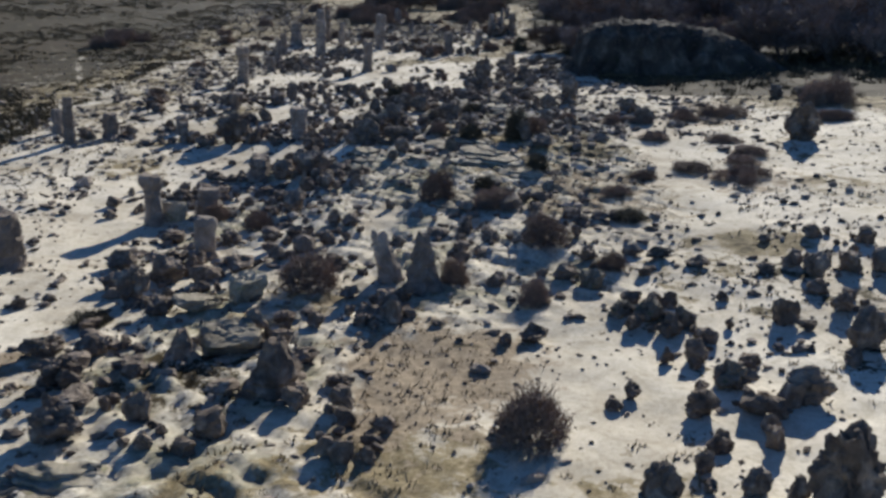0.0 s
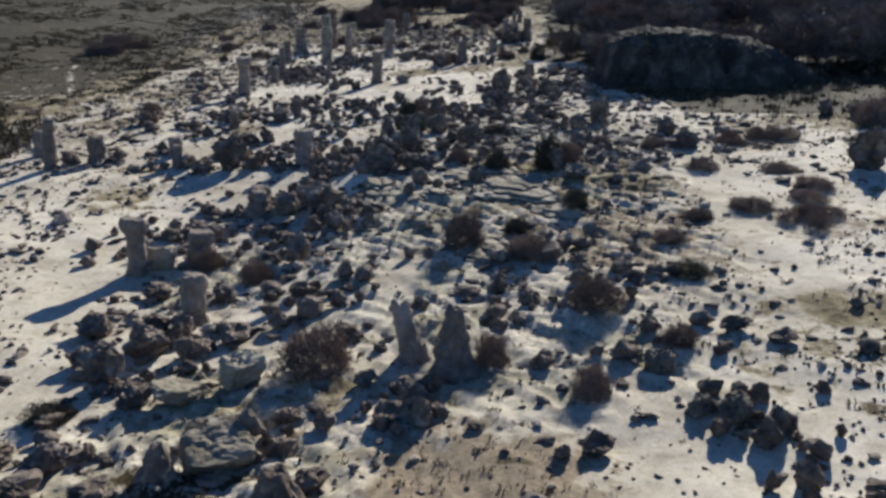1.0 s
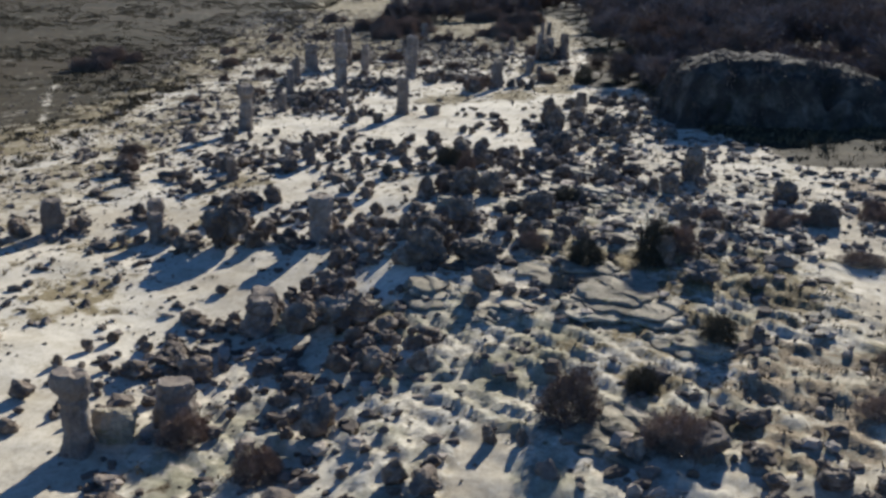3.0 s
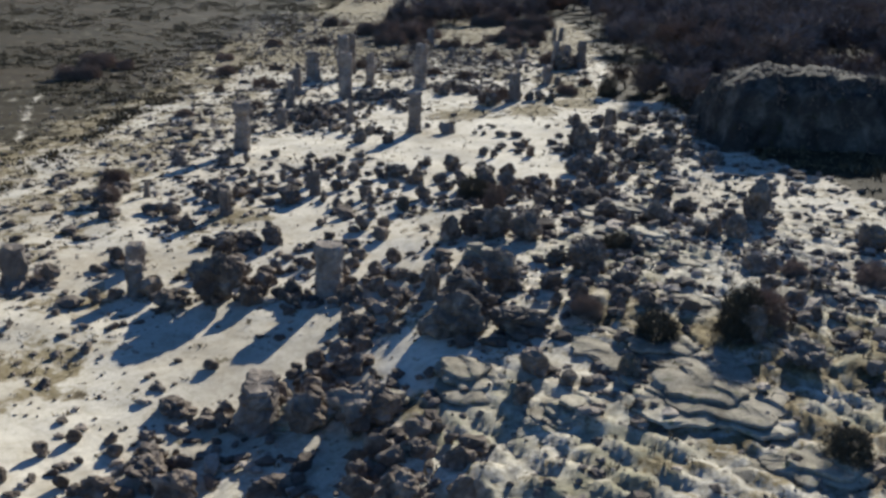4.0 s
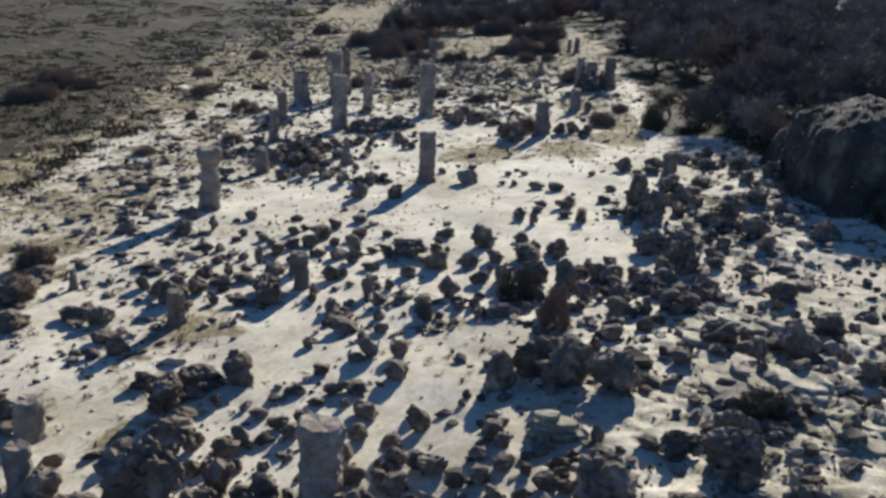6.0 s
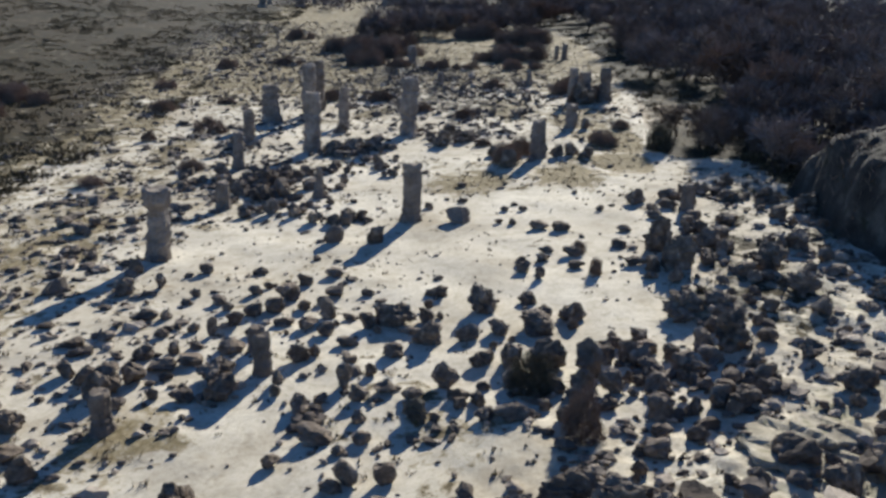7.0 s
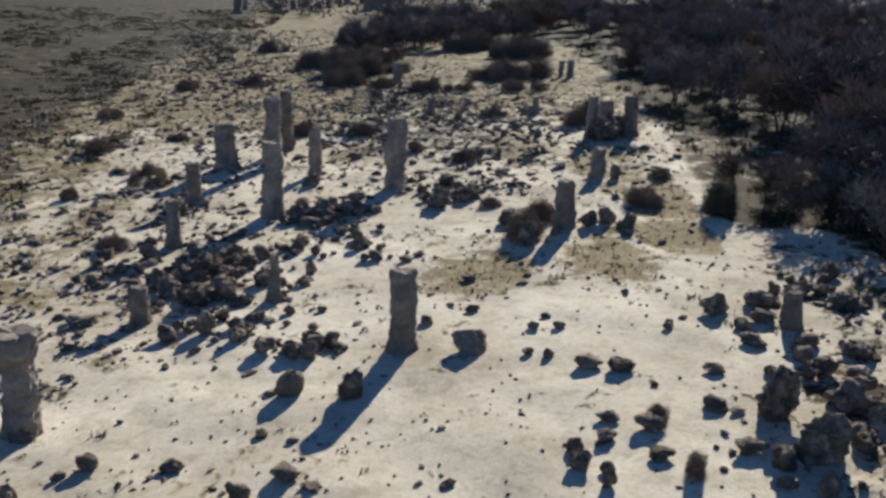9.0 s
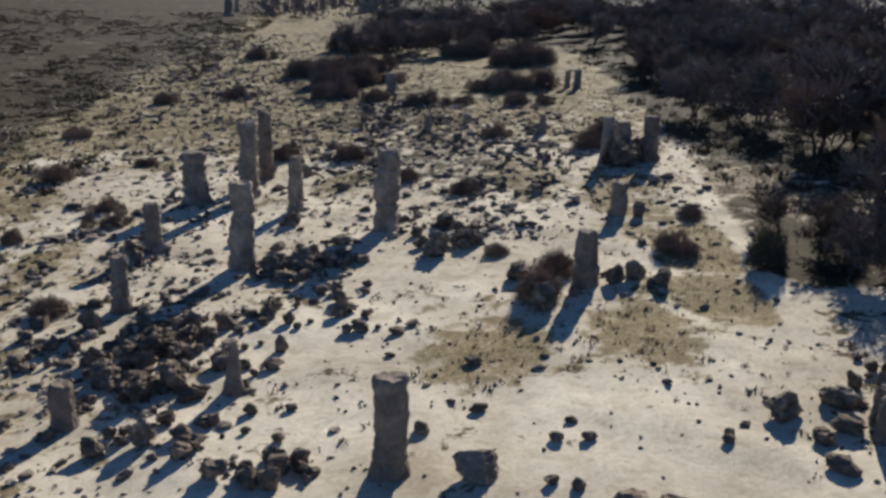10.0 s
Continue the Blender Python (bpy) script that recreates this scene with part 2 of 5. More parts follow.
def cover(x, y):
    g = 0.15 + 0.32 * noise.noise((x * 0.12, y * 0.12, 1.3))
    h, r = 0.0, 0.25 * noise.noise((x * 0.1, y * 0.1, 6.6))
    h = 0.25 * step(135, 175, y) + 0.25 * bell(x, y, 6, 66, 10, 15) + 0.2 * bell(x, y, -5, 150, 14, 22)
    clean = bareness(x, y)
    g, h, r = g - 0.3 * clean, h * (1 - clean), r - 0.2 * clean
    wob = 5 * noise.noise((x * 0.06, y * 0.06, 9.2)) + 2.5 * noise.noise((x * 0.2, y * 0.2, 4.2))
    out = edge_left(y) - x + wob
    g = max(g, 0.8 * step(-6, 3, out))
    h = max(h, 0.95 * step(-1, 9, out))
    out = x - edge_right(y) + 0.35 * wob
    # Besides real heath, this darkens ground shaded by the bluff and the trees.
    h = max(h, 1.1 * step(-0.5, 1.8, out) * (1 - 0.75 * bell(x, y, 13.5, 130, 4, 9)))
    r = max(r, 0.6 * step(-0.3, 0.6, out))
    if x > -60:
        h = max(h, 0.8 * step(-25, 5, y - 232 + 0.8 * (-x if x < 0 else 0) * -1 + wob * 2) * step(-45, -12, x))
    g = max(g, 0.8 * step(122, 165, y + wob), 0.55 * bell(x, y, -27, 95, 7, 45) * (1 - clean))
    for cx, cy, rx, ry, a, pg, ph, pr in patches_near(int(x // 6), int(y // 6)):
        dx, dy = x - cx, y - cy
        u, v = dx * math.cos(a) + dy * math.sin(a), -dx * math.sin(a) + dy * math.cos(a)
        k = math.exp(-((u / rx) ** 2 + (v / ry) ** 2) ** 1.5)
        g, h, r = max(g, 1.15 * pg * k), max(h, ph * k), max(r, 1.1 * pr * k)
    worn = trodden(x, y)
    worn *= 0.45 if x < 0 else 1.0
    return g - 0.9 * worn, h - 0.9 * worn, r - 0.6 * worn


def mesh_of(name, verts, faces, mat, smooth=True):
    me = bpy.data.meshes.new(name)
    me.from_pydata(verts, [], faces)
    me.materials.append(mat)
    if smooth:
        me.polygons.foreach_set("use_smooth", [True] * len(me.polygons))
    me.update()
    return me


def spread(lo, hi, fine_lo, fine_hi, fine, finest):
    """Grid lines: finest over the bedrock, fine where the camera passes, wider and wider beyond."""
    a, b, step_in = finest
    line = list(np.arange(fine_lo, a - 0.5 * step_in, fine)) + list(np.arange(a, b, step_in)) + list(np.arange(b, fine_hi + 1e-6, fine))
    s = fine
    while line[-1] < hi:
        s *= 1.12
        line.append(line[-1] + s)
    s = fine
    while line[0] > lo:
        s *= 1.12
        line.insert(0, line[0] - s)
    return line


def build_ground():
    xs = spread(-900, 900, -49, 36, 0.34, (-11, 14, 0.17))
    ys = spread(-120, 1400, 12, 150, 0.34, (18, 84, 0.17))
    verts = [(x, y, ground_z(x, y)) for y in ys for x in xs]
    n = len(xs)
    faces = [(j * n + i, j * n + i + 1, (j + 1) * n + i + 1, (j + 1) * n + i) for j in range(len(ys) - 1) for i in range(n - 1)]
    me = mesh_of("ground", verts, faces, GROUND)
    att = me.attributes.new("cover", "FLOAT_COLOR", "POINT")
    data = np.ones((len(verts), 4), np.float32)
    for k, (x, y, _) in enumerate(verts):
        data[k] = (*cover(x, y), karst(x, y))
    att.data.foreach_set("color", data.ravel())
    tagged(new("ground", me), "pale sandy ground with dry grass patches and dark heath", "ground", kind="structure")


# ---- stones ----
def fractal(p, octaves, rough=0.55):
    v, a = 0.0, 1.0
    for _ in range(octaves):
        v += a * noise.noise(p)
        p, a = p * 2.07, a * rough
    return v


def stone_mesh(name, seed, mat, cuts=10, lumps=0.14, pits=0.10, level=4, flat=False):
    """A boulder about one metre across, standing on z = 0: a ball broken by planes, then lumped and pitted."""
    rng = random.Random(seed)
    bm = bmesh.new()
    bmesh.ops.create_icosphere(bm, subdivisions=level, radius=0.62)
    planes = []
    for _ in range(cuts):
        d = Vector((rng.gauss(0, 1), rng.gauss(0, 1), rng.gauss(0, 0.75))).normalized()
        planes.append((d, rng.uniform(0.27, 0.48)))
    if flat:
        planes.append((Vector((rng.uniform(-0.2, 0.2), -0.12, 1)).normalized(), 0.14))
    off = Vector((seed * 3.17, seed * 1.31, seed * 2.23))
    for v in bm.verts:
        c = v.co.copy()
        for d, k in planes:
            over = c.dot(d) - k
            if over > 0:
                c -= d * over * 0.95
        n = v.co.normalized()
        ridge = 0.5 - abs(noise.noise(c * 4.2 + off))
        c += n * (lumps * fractal(c * 2.3 + off, 3) + pits * ridge + 0.6 * pits * fractal(c * 8.5 + off, 2, 0.6))
        v.co = c
    low = min(v.co.z for v in bm.verts)
    high = max(v.co.z for v in bm.verts)
    wide = max(max(v.co.x for v in bm.verts) - min(v.co.x for v in bm.verts), max(v.co.y for v in bm.verts) - min(v.co.y for v in bm.verts))
    for v in bm.verts:
        v.co = Vector((v.co.x / wide, v.co.y / wide, (v.co.z - low) / (high - low)))
    me = bpy.data.meshes.new(name)
    bm.to_mesh(me)
    bm.free()
    me.materials.append(mat)
    return me


BOULDERS = [stone_mesh("boulder", 11 + k, ROCK_STONE, 9 + k % 5, 0.15 + 0.04 * (k % 3), 0.09 + 0.03 * (k % 2)) for k in range(14)]
CRAGS = [stone_mesh("crag", 31 + k, CRAG_STONE, 10, 0.24, 0.15, 5) for k in range(6)]
MOSSY = [stone_mesh("mossy_boulder", 51 + k, MOSS_STONE, 8, 0.22, 0.18) for k in range(5)]
BLOCKS = [stone_mesh("block", 81 + k, PILLAR_STONE, 9, 0.07, 0.08) for k in range(5)]
SLABS = [stone_mesh("slab", 91 + k, SLAB_STONE, 8, 0.07, 0.06, 5, flat=True) for k in range(4)]
placed = 0


def boulder(x, y, w, h, deep=0.85, mossy=False, sink=0.2, lit=False, slab=False):
    """A single boulder of that width and height. lit: paler stone, for pale blocks and for sunlight put into the
    colour.
    """
    global placed
    placed += 1
    rng = random.Random(placed * 7919)
    stock = SLABS if slab else MOSSY if mossy else BLOCKS if lit else CRAGS if w > 1.55 else BOULDERS
    ob = new("boulder", stock[placed % len(stock)])
    turn = rng.choice((0, 90, 180, 270)) + rng.uniform(-25, 25)
    side = (0.93 * w, 0.93 * w * deep, 0.82 * h * (1 + sink))
    ob.matrix_world = pose(x, y, ground_z(x, y) - 0.76 * sink * h, rng.uniform(-6, 6), rng.uniform(-6, 6), turn) @ Matrix.Diagonal((*side, 1))
    if slab:
        label = "flat-topped pale limestone block lying on sand"
    elif w > 1.6 or h > 1.5:
        label = "large dark weathered limestone boulder on pale sand"
    elif mossy:
        label = "dark pitted limestone boulder with mossy patches"
    elif lit:
        label = "pale squared limestone block lying on the sand"
    else:
        label = "dark pitted limestone rock lying on pale sand"
    return tagged(ob, label, "boulder", "boulders on the sand")


def pillar(x, y, h, w, cap=0.0, lean=(0, 0), taper=0.12, foot=0.15, seed=1, mat=None, label="", rough=0.7):
    """A natural limestone column: uneven drums, cracks round it, a broken top. cap: how far its head spreads."""
    rng = random.Random(seed * 101)
    rings, around = max(12, int(h / 0.11)), 26
    verts, faces = [], []
    off = Vector((seed * 5.1, seed * 2.7, seed * 1.9))
    cracks = [rng.uniform(0.15, 0.9) for _ in range(max(2, int(h / 0.8)))]
    squash = rng.uniform(0.78, 1.0)
    for j in range(rings + 1):
        u = j / rings
        r = 0.5 * w * (1 - taper * u + foot * math.exp(-u * 9))
        r *= 1 + cap * step(0.72, 0.84, u)
        for c in cracks:
            r *= 1 - 0.13 * math.exp(-(((u - c) * h / 0.07) ** 2))
        if j == rings:
            r *= 0.86
        for i in range(around):
            a = 2 * math.pi * i / around
            d = Vector((math.cos(a), math.sin(a) * squash, 0))
            p = Vector((d.x * 0.9, d.y * 0.9, u * h * 0.8)) + off
            k = 1 + 0.28 * fractal(p * 0.9, 3) + rough * (0.20 * (0.35 - abs(noise.noise(p * 2.6))) + 0.14 * fractal(p * 4.6, 2))
            top = 0.10 * rough * h ** 0.5 * noise.noise((d.x * 1.6 + off.x, d.y * 1.6, 2.2)) * step(0.7, 1, u)
            z = u * h + top
            verts.append((d.x * r * k + lean[0] * u * h, d.y * r * k + lean[1] * u * h, z))
    n = around
    faces = [(j * n + i, j * n + (i + 1) % n, (j + 1) * n + (i + 1) % n, (j + 1) * n + i) for j in range(rings) for i in range(n)]
    mid = len(verts)
    verts.append((lean[0] * h, lean[1] * h, h * 0.985))
    faces += [(rings * n + i, rings * n + (i + 1) % n, mid) for i in range(n)]
    ob = new("stone_pillar", mesh_of("stone_pillar", verts, faces, mat or PILLAR_STONE, False))
    ob.matrix_world = pose(x, y, ground_z(x, y) - 0.12, 0, 0, rng.uniform(0, 360) if lean == (0, 0) else 0)
    return tagged(ob, label or "upright weathered grey limestone pillar standing in sand", "stone pillar", "stone pillars")


def ledge(x, y, w, deep, h, turn=0, layers=6, seed=1, mat=None):
    """A low outcrop of bedded rock: ragged sheets one on another, each set back."""
    rng = random.Random(seed * 31)
    if w > 3:
        h, layers = 0.4 * h, 3
    top = tagged(new("rock_ledge"), "low outcrop of pale bedded limestone sheets", "rock ledge")
    z0 = ground_z(x, y) - 0.25
    top.matrix_world = pose(x, y, z0, 0, 0, turn)
    n = 56
    for k in range(layers):
        u = k / layers
        lo, hi = (h + 0.25) * u, (h + 0.25) * (k + 1.0) / layers
        sx, sy = 0.5 * w * (1 - 0.75 * u), 0.5 * deep * (1 - 0.8 * u)
        ox, oy = rng.uniform(-0.16, 0.16) * w, rng.uniform(-0.15, 0.3) * deep * u
        verts = []
        rings = ((lo - 0.03, 0.94), (lo + 0.25 * (hi - lo), 1.0), (hi - 0.2 * (hi - lo), 0.99), (hi, 0.93), (hi + 0.01, 0.72), (hi + 0.015, 0.48), (hi + 0.02, 0.22))
        for zz, grow in rings:
            for i in range(n):
                a = 2 * math.pi * i / n
                q = 1 + 0.34 * fractal(Vector((math.cos(a) * 1.1, math.sin(a) * 1.1, seed * 3.3 + k * 0.7)), 4, 0.55) * step(0.1, 0.9, grow)
                px, py = ox + math.cos(a) * sx * q * grow, oy + math.sin(a) * sy * q * grow
                verts.append((px, py, zz + 0.07 * noise.noise((px * 1.1, py * 1.1, k + seed)) + 0.5 * strata(x + px, y + py)))
        last = len(rings) - 1
        faces = [(r * n + i, r * n + (i + 1) % n, (r + 1) * n + (i + 1) % n, (r + 1) * n + i) for r in range(last) for i in range(n)]
        faces.append(tuple(last * n + i for i in range(n)))
        sheet = new("sheet", mesh_of("sheet", verts, faces, mat or SLAB_STONE, False))
        sheet.parent = top
    return top


# ---- plants ----
def twig_mesh(name, seed, mat, twigs, width):
    """A rounded bush one metre across and half a metre high: stems from the root, and a fuzz of short forked twigs."""
    rng = random.Random(seed)
    verts, faces = [], []

    def blade(a, c, w):
        d = (c - a).cross(Vector((rng.uniform(-1, 1), rng.uniform(-1, 1), rng.uniform(-1, 1))))
        d = d.normalized() * w if d.length > 1e-6 else Vector((w, 0, 0))
        k = len(verts)
        verts.extend([tuple(a - d), tuple(a + d), tuple(c + d * 0.5), tuple(c - d * 0.5)])
        faces.append((k, k + 1, k + 2, k + 3))

    off = Vector((seed * 1.7, seed * 0.9, 0))
    for k in range(twigs):
        a, up = rng.uniform(0, 2 * math.pi), rng.uniform(0, 1.0)
        out = math.sqrt(max(0.0, 1 - up * up))
        d = Vector((math.cos(a) * out, math.sin(a) * out, up))
        size = 0.44 * (1 + 0.42 * fractal(d * 1.8 + off, 3))
        r = size * (0.35 + 0.65 * rng.random() ** 0.45)
        p = d * r
        p.z = p.z * 0.95 + 0.02
        if k % 40 == 0:
            blade(Vector((d.x * 0.05, d.y * 0.05, 0)), p, width * 1.3)
        e = (d * 0.8 + Vector((rng.gauss(0, 0.55), rng.gauss(0, 0.55), rng.gauss(0.15, 0.5)))).normalized()
        q = p + e * rng.uniform(0.035, 0.085)
        q.z = max(0.0, q.z)
        blade(p, q, width)
        for _ in range(2):
            e2 = (e + Vector((rng.gauss(0, 0.5), rng.gauss(0, 0.5), rng.gauss(0.05, 0.4)))).normalized()
            blade(q, q + e2 * rng.uniform(0.02, 0.055), width * 0.7)
    return mesh_of(name, verts, faces, mat, False)


SHRUBS = [twig_mesh("twigs", 201 + k, TWIGS, 1000, 0.0085) for k in range(4)]
DENSE_SHRUBS = [twig_mesh("twigs", 211 + k, TWIGS, 2600, 0.006) for k in range(4)]
GREEN_SHRUBS = [twig_mesh("sprays", 231 + k, GREEN_TWIGS, 2200, 0.0075) for k in range(2)]
shrubs = 0


def shrub(x, y, w, h, green=False, dense=False):
    global shrubs
    shrubs += 1
    rng = random.Random(shrubs * 53)
    stock = GREEN_SHRUBS if green else DENSE_SHRUBS if dense else SHRUBS
    ob = new("shrub", stock[shrubs % len(stock)])
    ob.matrix_world = pose(x, y, ground_z(x, y) - 0.03, 0, 0, rng.uniform(0, 360)) @ Matrix.Diagonal((w, w, h * 1.9, 1))
    label = "low dark olive evergreen shrub among limestone rocks" if green else "leafless brown shrub with a dense tangle of twigs"
    return tagged(ob, label, "shrub", "shrubs")


COBBLES = []  # x, y, width of the loose stones already laid
STONES = [stone_mesh("stone", 131 + k, ROCK_STONE, 9, 0.15, 0.09, 3) for k in range(14)]


def lay_stone(name, x, y, w, h):
    """One loose stone, partly sunk in the sand."""
    rng = random.Random(len(COBBLES) * 271 + 5)
    COBBLES.append((x, y, w))
    ob = new(name, STONES[len(COBBLES) % len(STONES)])
    turn = rng.uniform(-30, 30) + rng.choice((0, 180))
    ob.matrix_world = pose(x, y, ground_z(x, y) - 0.14 * h, rng.uniform(-8, 8), rng.uniform(-8, 8), turn) @ Matrix.Diagonal((w * 1.05, w * 0.8, h * 1.2, 1))
    return ob


def cobble(x, y, w, h):
    tagged(lay_stone("loose_stone", x, y, w, h), "small dark pitted limestone stone half sunk in sand", "stone", "loose stones on the sand")


def heap(x, y, rx, ry, n):
    """A loose heap of n stones within an oval."""
    rng = random.Random(int(x * 31 + y * 17 + n))
    top = tagged(new("stone_heap"), "loose heap of dark pitted limestone stones on sand", "stone heap", "stone heaps")
    top.matrix_world = pose(x, y, ground_z(x, y))
    back = top.matrix_world.inverted()
    for _ in range(n * 12):
        a, r = rng.uniform(0, 2 * math.pi), math.sqrt(rng.random())
        u, v, w = x + rx * r * math.cos(a), y + ry * r * math.sin(a), 0.28 + 0.6 * rng.random() ** 1.7
        if any(abs(u - c[0]) + abs(v - c[1]) < 0.42 * (w + c[2]) for c in COBBLES):
            continue
        piece = lay_stone("stone", u, v, w, w * rng.uniform(0.5, 0.95))
        piece.parent, piece.matrix_basis = top, back @ piece.matrix_basis
        n -= 1
        if not n:
            break


def shrub_patch(x, y, w, h, n, green=False):
    """Several low shrubs grown into one another."""
    rng = random.Random(int(x * 13 + y * 7))
    for _ in range(n):
        s, a, r = w * rng.uniform(0.28, 0.48), rng.uniform(0, 2 * math.pi), 0.42 * w * math.sqrt(rng.random())
        shrub(x + r * math.cos(a), y + 0.7 * r * math.sin(a), s, min(h, 0.9 * s) * rng.uniform(0.6, 1.05), green)


def bluff_height(x, y):
    """Height above the land of the great rock: steep towards the sand, falling away behind and to the right."""
    top = 5.0 - 0.5 * step(14, 21, x) - 1.0 * step(21, 26, x) - 3.2 * step(25.5, 33, x)
    wob = 0.9 * noise.noise((x * 0.35, y * 0.35, 2.0)) + 0.35 * noise.noise((x * 1.1, y * 1.1, 6.0))
    front = y - 88.4 - 0.12 * abs(x - 24) + wob * 1.3 - 1.2 * bell(x, 0, 16.9, 0, 0.9, 1)
    left = x - 12.3 - 0.1 * abs(y - 94) + wob
    inside = step(-0.8, 1.1, min(front, left)) * 0.82 + 0.18 * step(0.8, 3.5, min(front, left))
    h = max(0.4, top) * inside * (1 - step(99, 107, y + 0.4 * wob)) * (1 - step(31, 36, x))
    rough = 0.32 * (0.5 - abs(noise.noise((x * 0.7, y * 0.7, 1.7)))) + 0.22 * noise.noise((x * 1.9, y * 1.9, 4.7)) + 0.12 * noise.noise((x * 4.1, y * 4.1, 8.7))
    return -0.5 + h * (1 + 0.10 * noise.noise((x * 0.3, y * 0.3, 9.9))) + rough * min(1.0, h)


def outcrop():
    """The great rock, several metres high, with a steep gullied face and low brush on its top."""
    xs, ys = np.arange(10.0, 37.0, 0.22), np.arange(85.0, 109.0, 0.2)
    n = len(xs)
    verts = [(x, y, land(x, y) + bluff_height(x, y)) for y in ys for x in xs]
    faces = [(j * n + i, j * n + i + 1, (j + 1) * n + i + 1, (j + 1) * n + i) for j in range(len(ys) - 1) for i in range(n - 1)]
    ob = new("rock_outcrop", mesh_of("rock_outcrop", verts, faces, SHADED_SCRUB_ROCK))
    rng = random.Random(4)
    twigs, blades = [], []
    for _ in range(900):
        x, y = rng.uniform(12, 35), rng.uniform(88, 106)
        if bluff_height(x, y) < 0.3 or noise.noise((x * 0.5, y * 0.5, 3)) < rng.uniform(-0.3, 0.5):
            continue
        for _ in range(14):
            px, py = x + rng.gauss(0, 0.3), y + rng.gauss(0, 0.3)
            a = Vector((px, py, land(px, py) + bluff_height(px, py) - 0.05))
            d = Vector((rng.gauss(0, 0.6), rng.gauss(0, 0.6), 1)).normalized() * rng.uniform(0.2, 0.5)
            s = Vector((rng.gauss(0, 0.03), rng.gauss(0, 0.03), 0))
            k = len(twigs)
            twigs.extend([tuple(a - s), tuple(a + s), tuple(a + d)])
            blades.append((k, k + 1, k + 2))
    new("brush_cover", mesh_of("brush_cover", twigs, blades, TWIGS, False)).parent = ob
    return tagged(ob, "great overgrown limestone outcrop with a steep gullied face coloured dark for shade", "rock outcrop")


# ---- dry grass and rusty litter on the sand ----
patch(0.83, 22.11, 3.1, 2.9, grass=0.7)
patch(1.57, 27.76, 3.4, 3.8, rust=1.0)
patch(2.13, 55.09, 3.8, 2.3, rust=0.45)
patch(1.15, 26.74, 2.9, 4.9, rust=0.8)
# Dark cover painting in the shadows among the near left rocks.
patch(-6.10, 26.22, 3.7, 3.1, heath=0.45)
patch(-15.46, 76.39, 1.9, 2.3, grass=0.6)
patch(2.42, 61.50, 4.6, 5.0, grass=0.45)
patch(8.66, 47.56, 3.7, 6.1, rust=0.54)
patch(-11.70, 29.08, 1.2, 2.8, rust=0.6)
patch(14.81, 31.89, 2.8, 6.8, heath=0.35)
patch(9.18, 45.92, 2.6, 3.2, grass=0.36)
patch(-4.3, 108.0, 2.3, 3.5, grass=0.8)
patch(-19.45, 64.61, 1.9, 3.6, grass=0.4)
patch(1.4, 108.5, 2.8, 4.2, grass=0.75)
patch(6.08, 89.28, 3.7, 7.8, heath=0.55)
patch(14.61, 39.18, 2.0, 2.3, grass=0.7)
patch(9.00, 55.02, 4.4, 7.1, grass=0.48)
patch(5.4, 111.9, 2.4, 4.0, grass=0.85)
patch(-18.56, 58.60, 2.3, 4.6, grass=0.55)
patch(8.66, 47.08, 4.9, 9.5, grass=0.48)
# Brush, with the thicket's shade painted into the same dark cover.
patch(10.3, 116.0, 2.7, 4.3, heath=1.2)
patch(14.60, 61.59, 3.1, 3.3, grass=0.24)
patch(20.70, 46.82, 2.7, 3.7, grass=0.54)
patch(16.42, 48.36, 2.7, 3.9, rust=0.48)
patch(4.71, 51.51, 4.3, 6.6, grass=0.45)
patch(21.21, 54.54, 3.3, 3.8, grass=0.30)
patch(-26.4, 120.7, 2.0, 6.2, grass=0.6)
patch(6.3, 119.3, 2.6, 6.9, grass=0.9)
patch(20.43, 63.03, 6.3, 7.1, grass=0.27)
patch(10.9, 130.8, 2.3, 9.0, rust=0.7)
patch(10.7, 98.8, 5.1, 10.8, heath=0.5)
patch(-0.6, 136.2, 4.0, 9.8, grass=0.6)
patch(-12.7, 136.2, 2.5, 5.4, grass=0.6)
patch(4.8, 129.2, 3.7, 10.4, grass=0.65)
patch(-6.8, 143.1, 7.4, 16.9, heath=0.55)
patch(-5.1, 107.6, 2.5, 3.6, grass=0.75)
patch(19.06, 68.46, 2.5, 6.8, rust=0.8)
patch(-9.9, 168.5, 9.0, 17.7, heath=0.65)
patch(-17.0, 172.8, 5.1, 13.0, grass=0.8)
patch(-20.2, 200.1, 9.2, 39.2, heath=0.6)
patch(13.5, 129.5, 3.4, 8.0, rust=1.1)
patch(-1.5, 20.6, 4.5, 2.6, grass=0.5)
patch(4.6, 57.0, 4.5, 4.5, grass=0.7)
patch(5.2, 19.8, 3.5, 2.4, grass=0.4)
patch(29.0, 73.0, 9.0, 5.0, grass=0.85, heath=0.5)
bare_sand(-6.31, 40.38, 1.4, 1.1)
bare_sand(-6.00, 57.86, 1.4, 1.2)
bare_sand(-1.52, 43.57, 1.0, 3.0)
bare_sand(6.74, 27.87, 2.7, 4.9)
bare_sand(-9.50, 60.03, 2.4, 1.8)
bare_sand(-13.40, 59.80, 2.5, 3.0)
bare_sand(-4.5, 101.2, 4.8, 3.5)
bare_sand(-3.6, 95.1, 5.0, 5.8)
bare_sand(-8.71, 69.48, 2.2, 3.2)
bare_sand(-11.47, 62.70, 0.6, 1.5)
bare_sand(14.29, 30.82, 1.2, 3.3)
bare_sand(-12.14, 33.10, 1.4, 3.9)
bare_sand(-0.95, 87.29, 3.0, 3.6)
bare_sand(-16.91, 50.87, 1.6, 7.0)
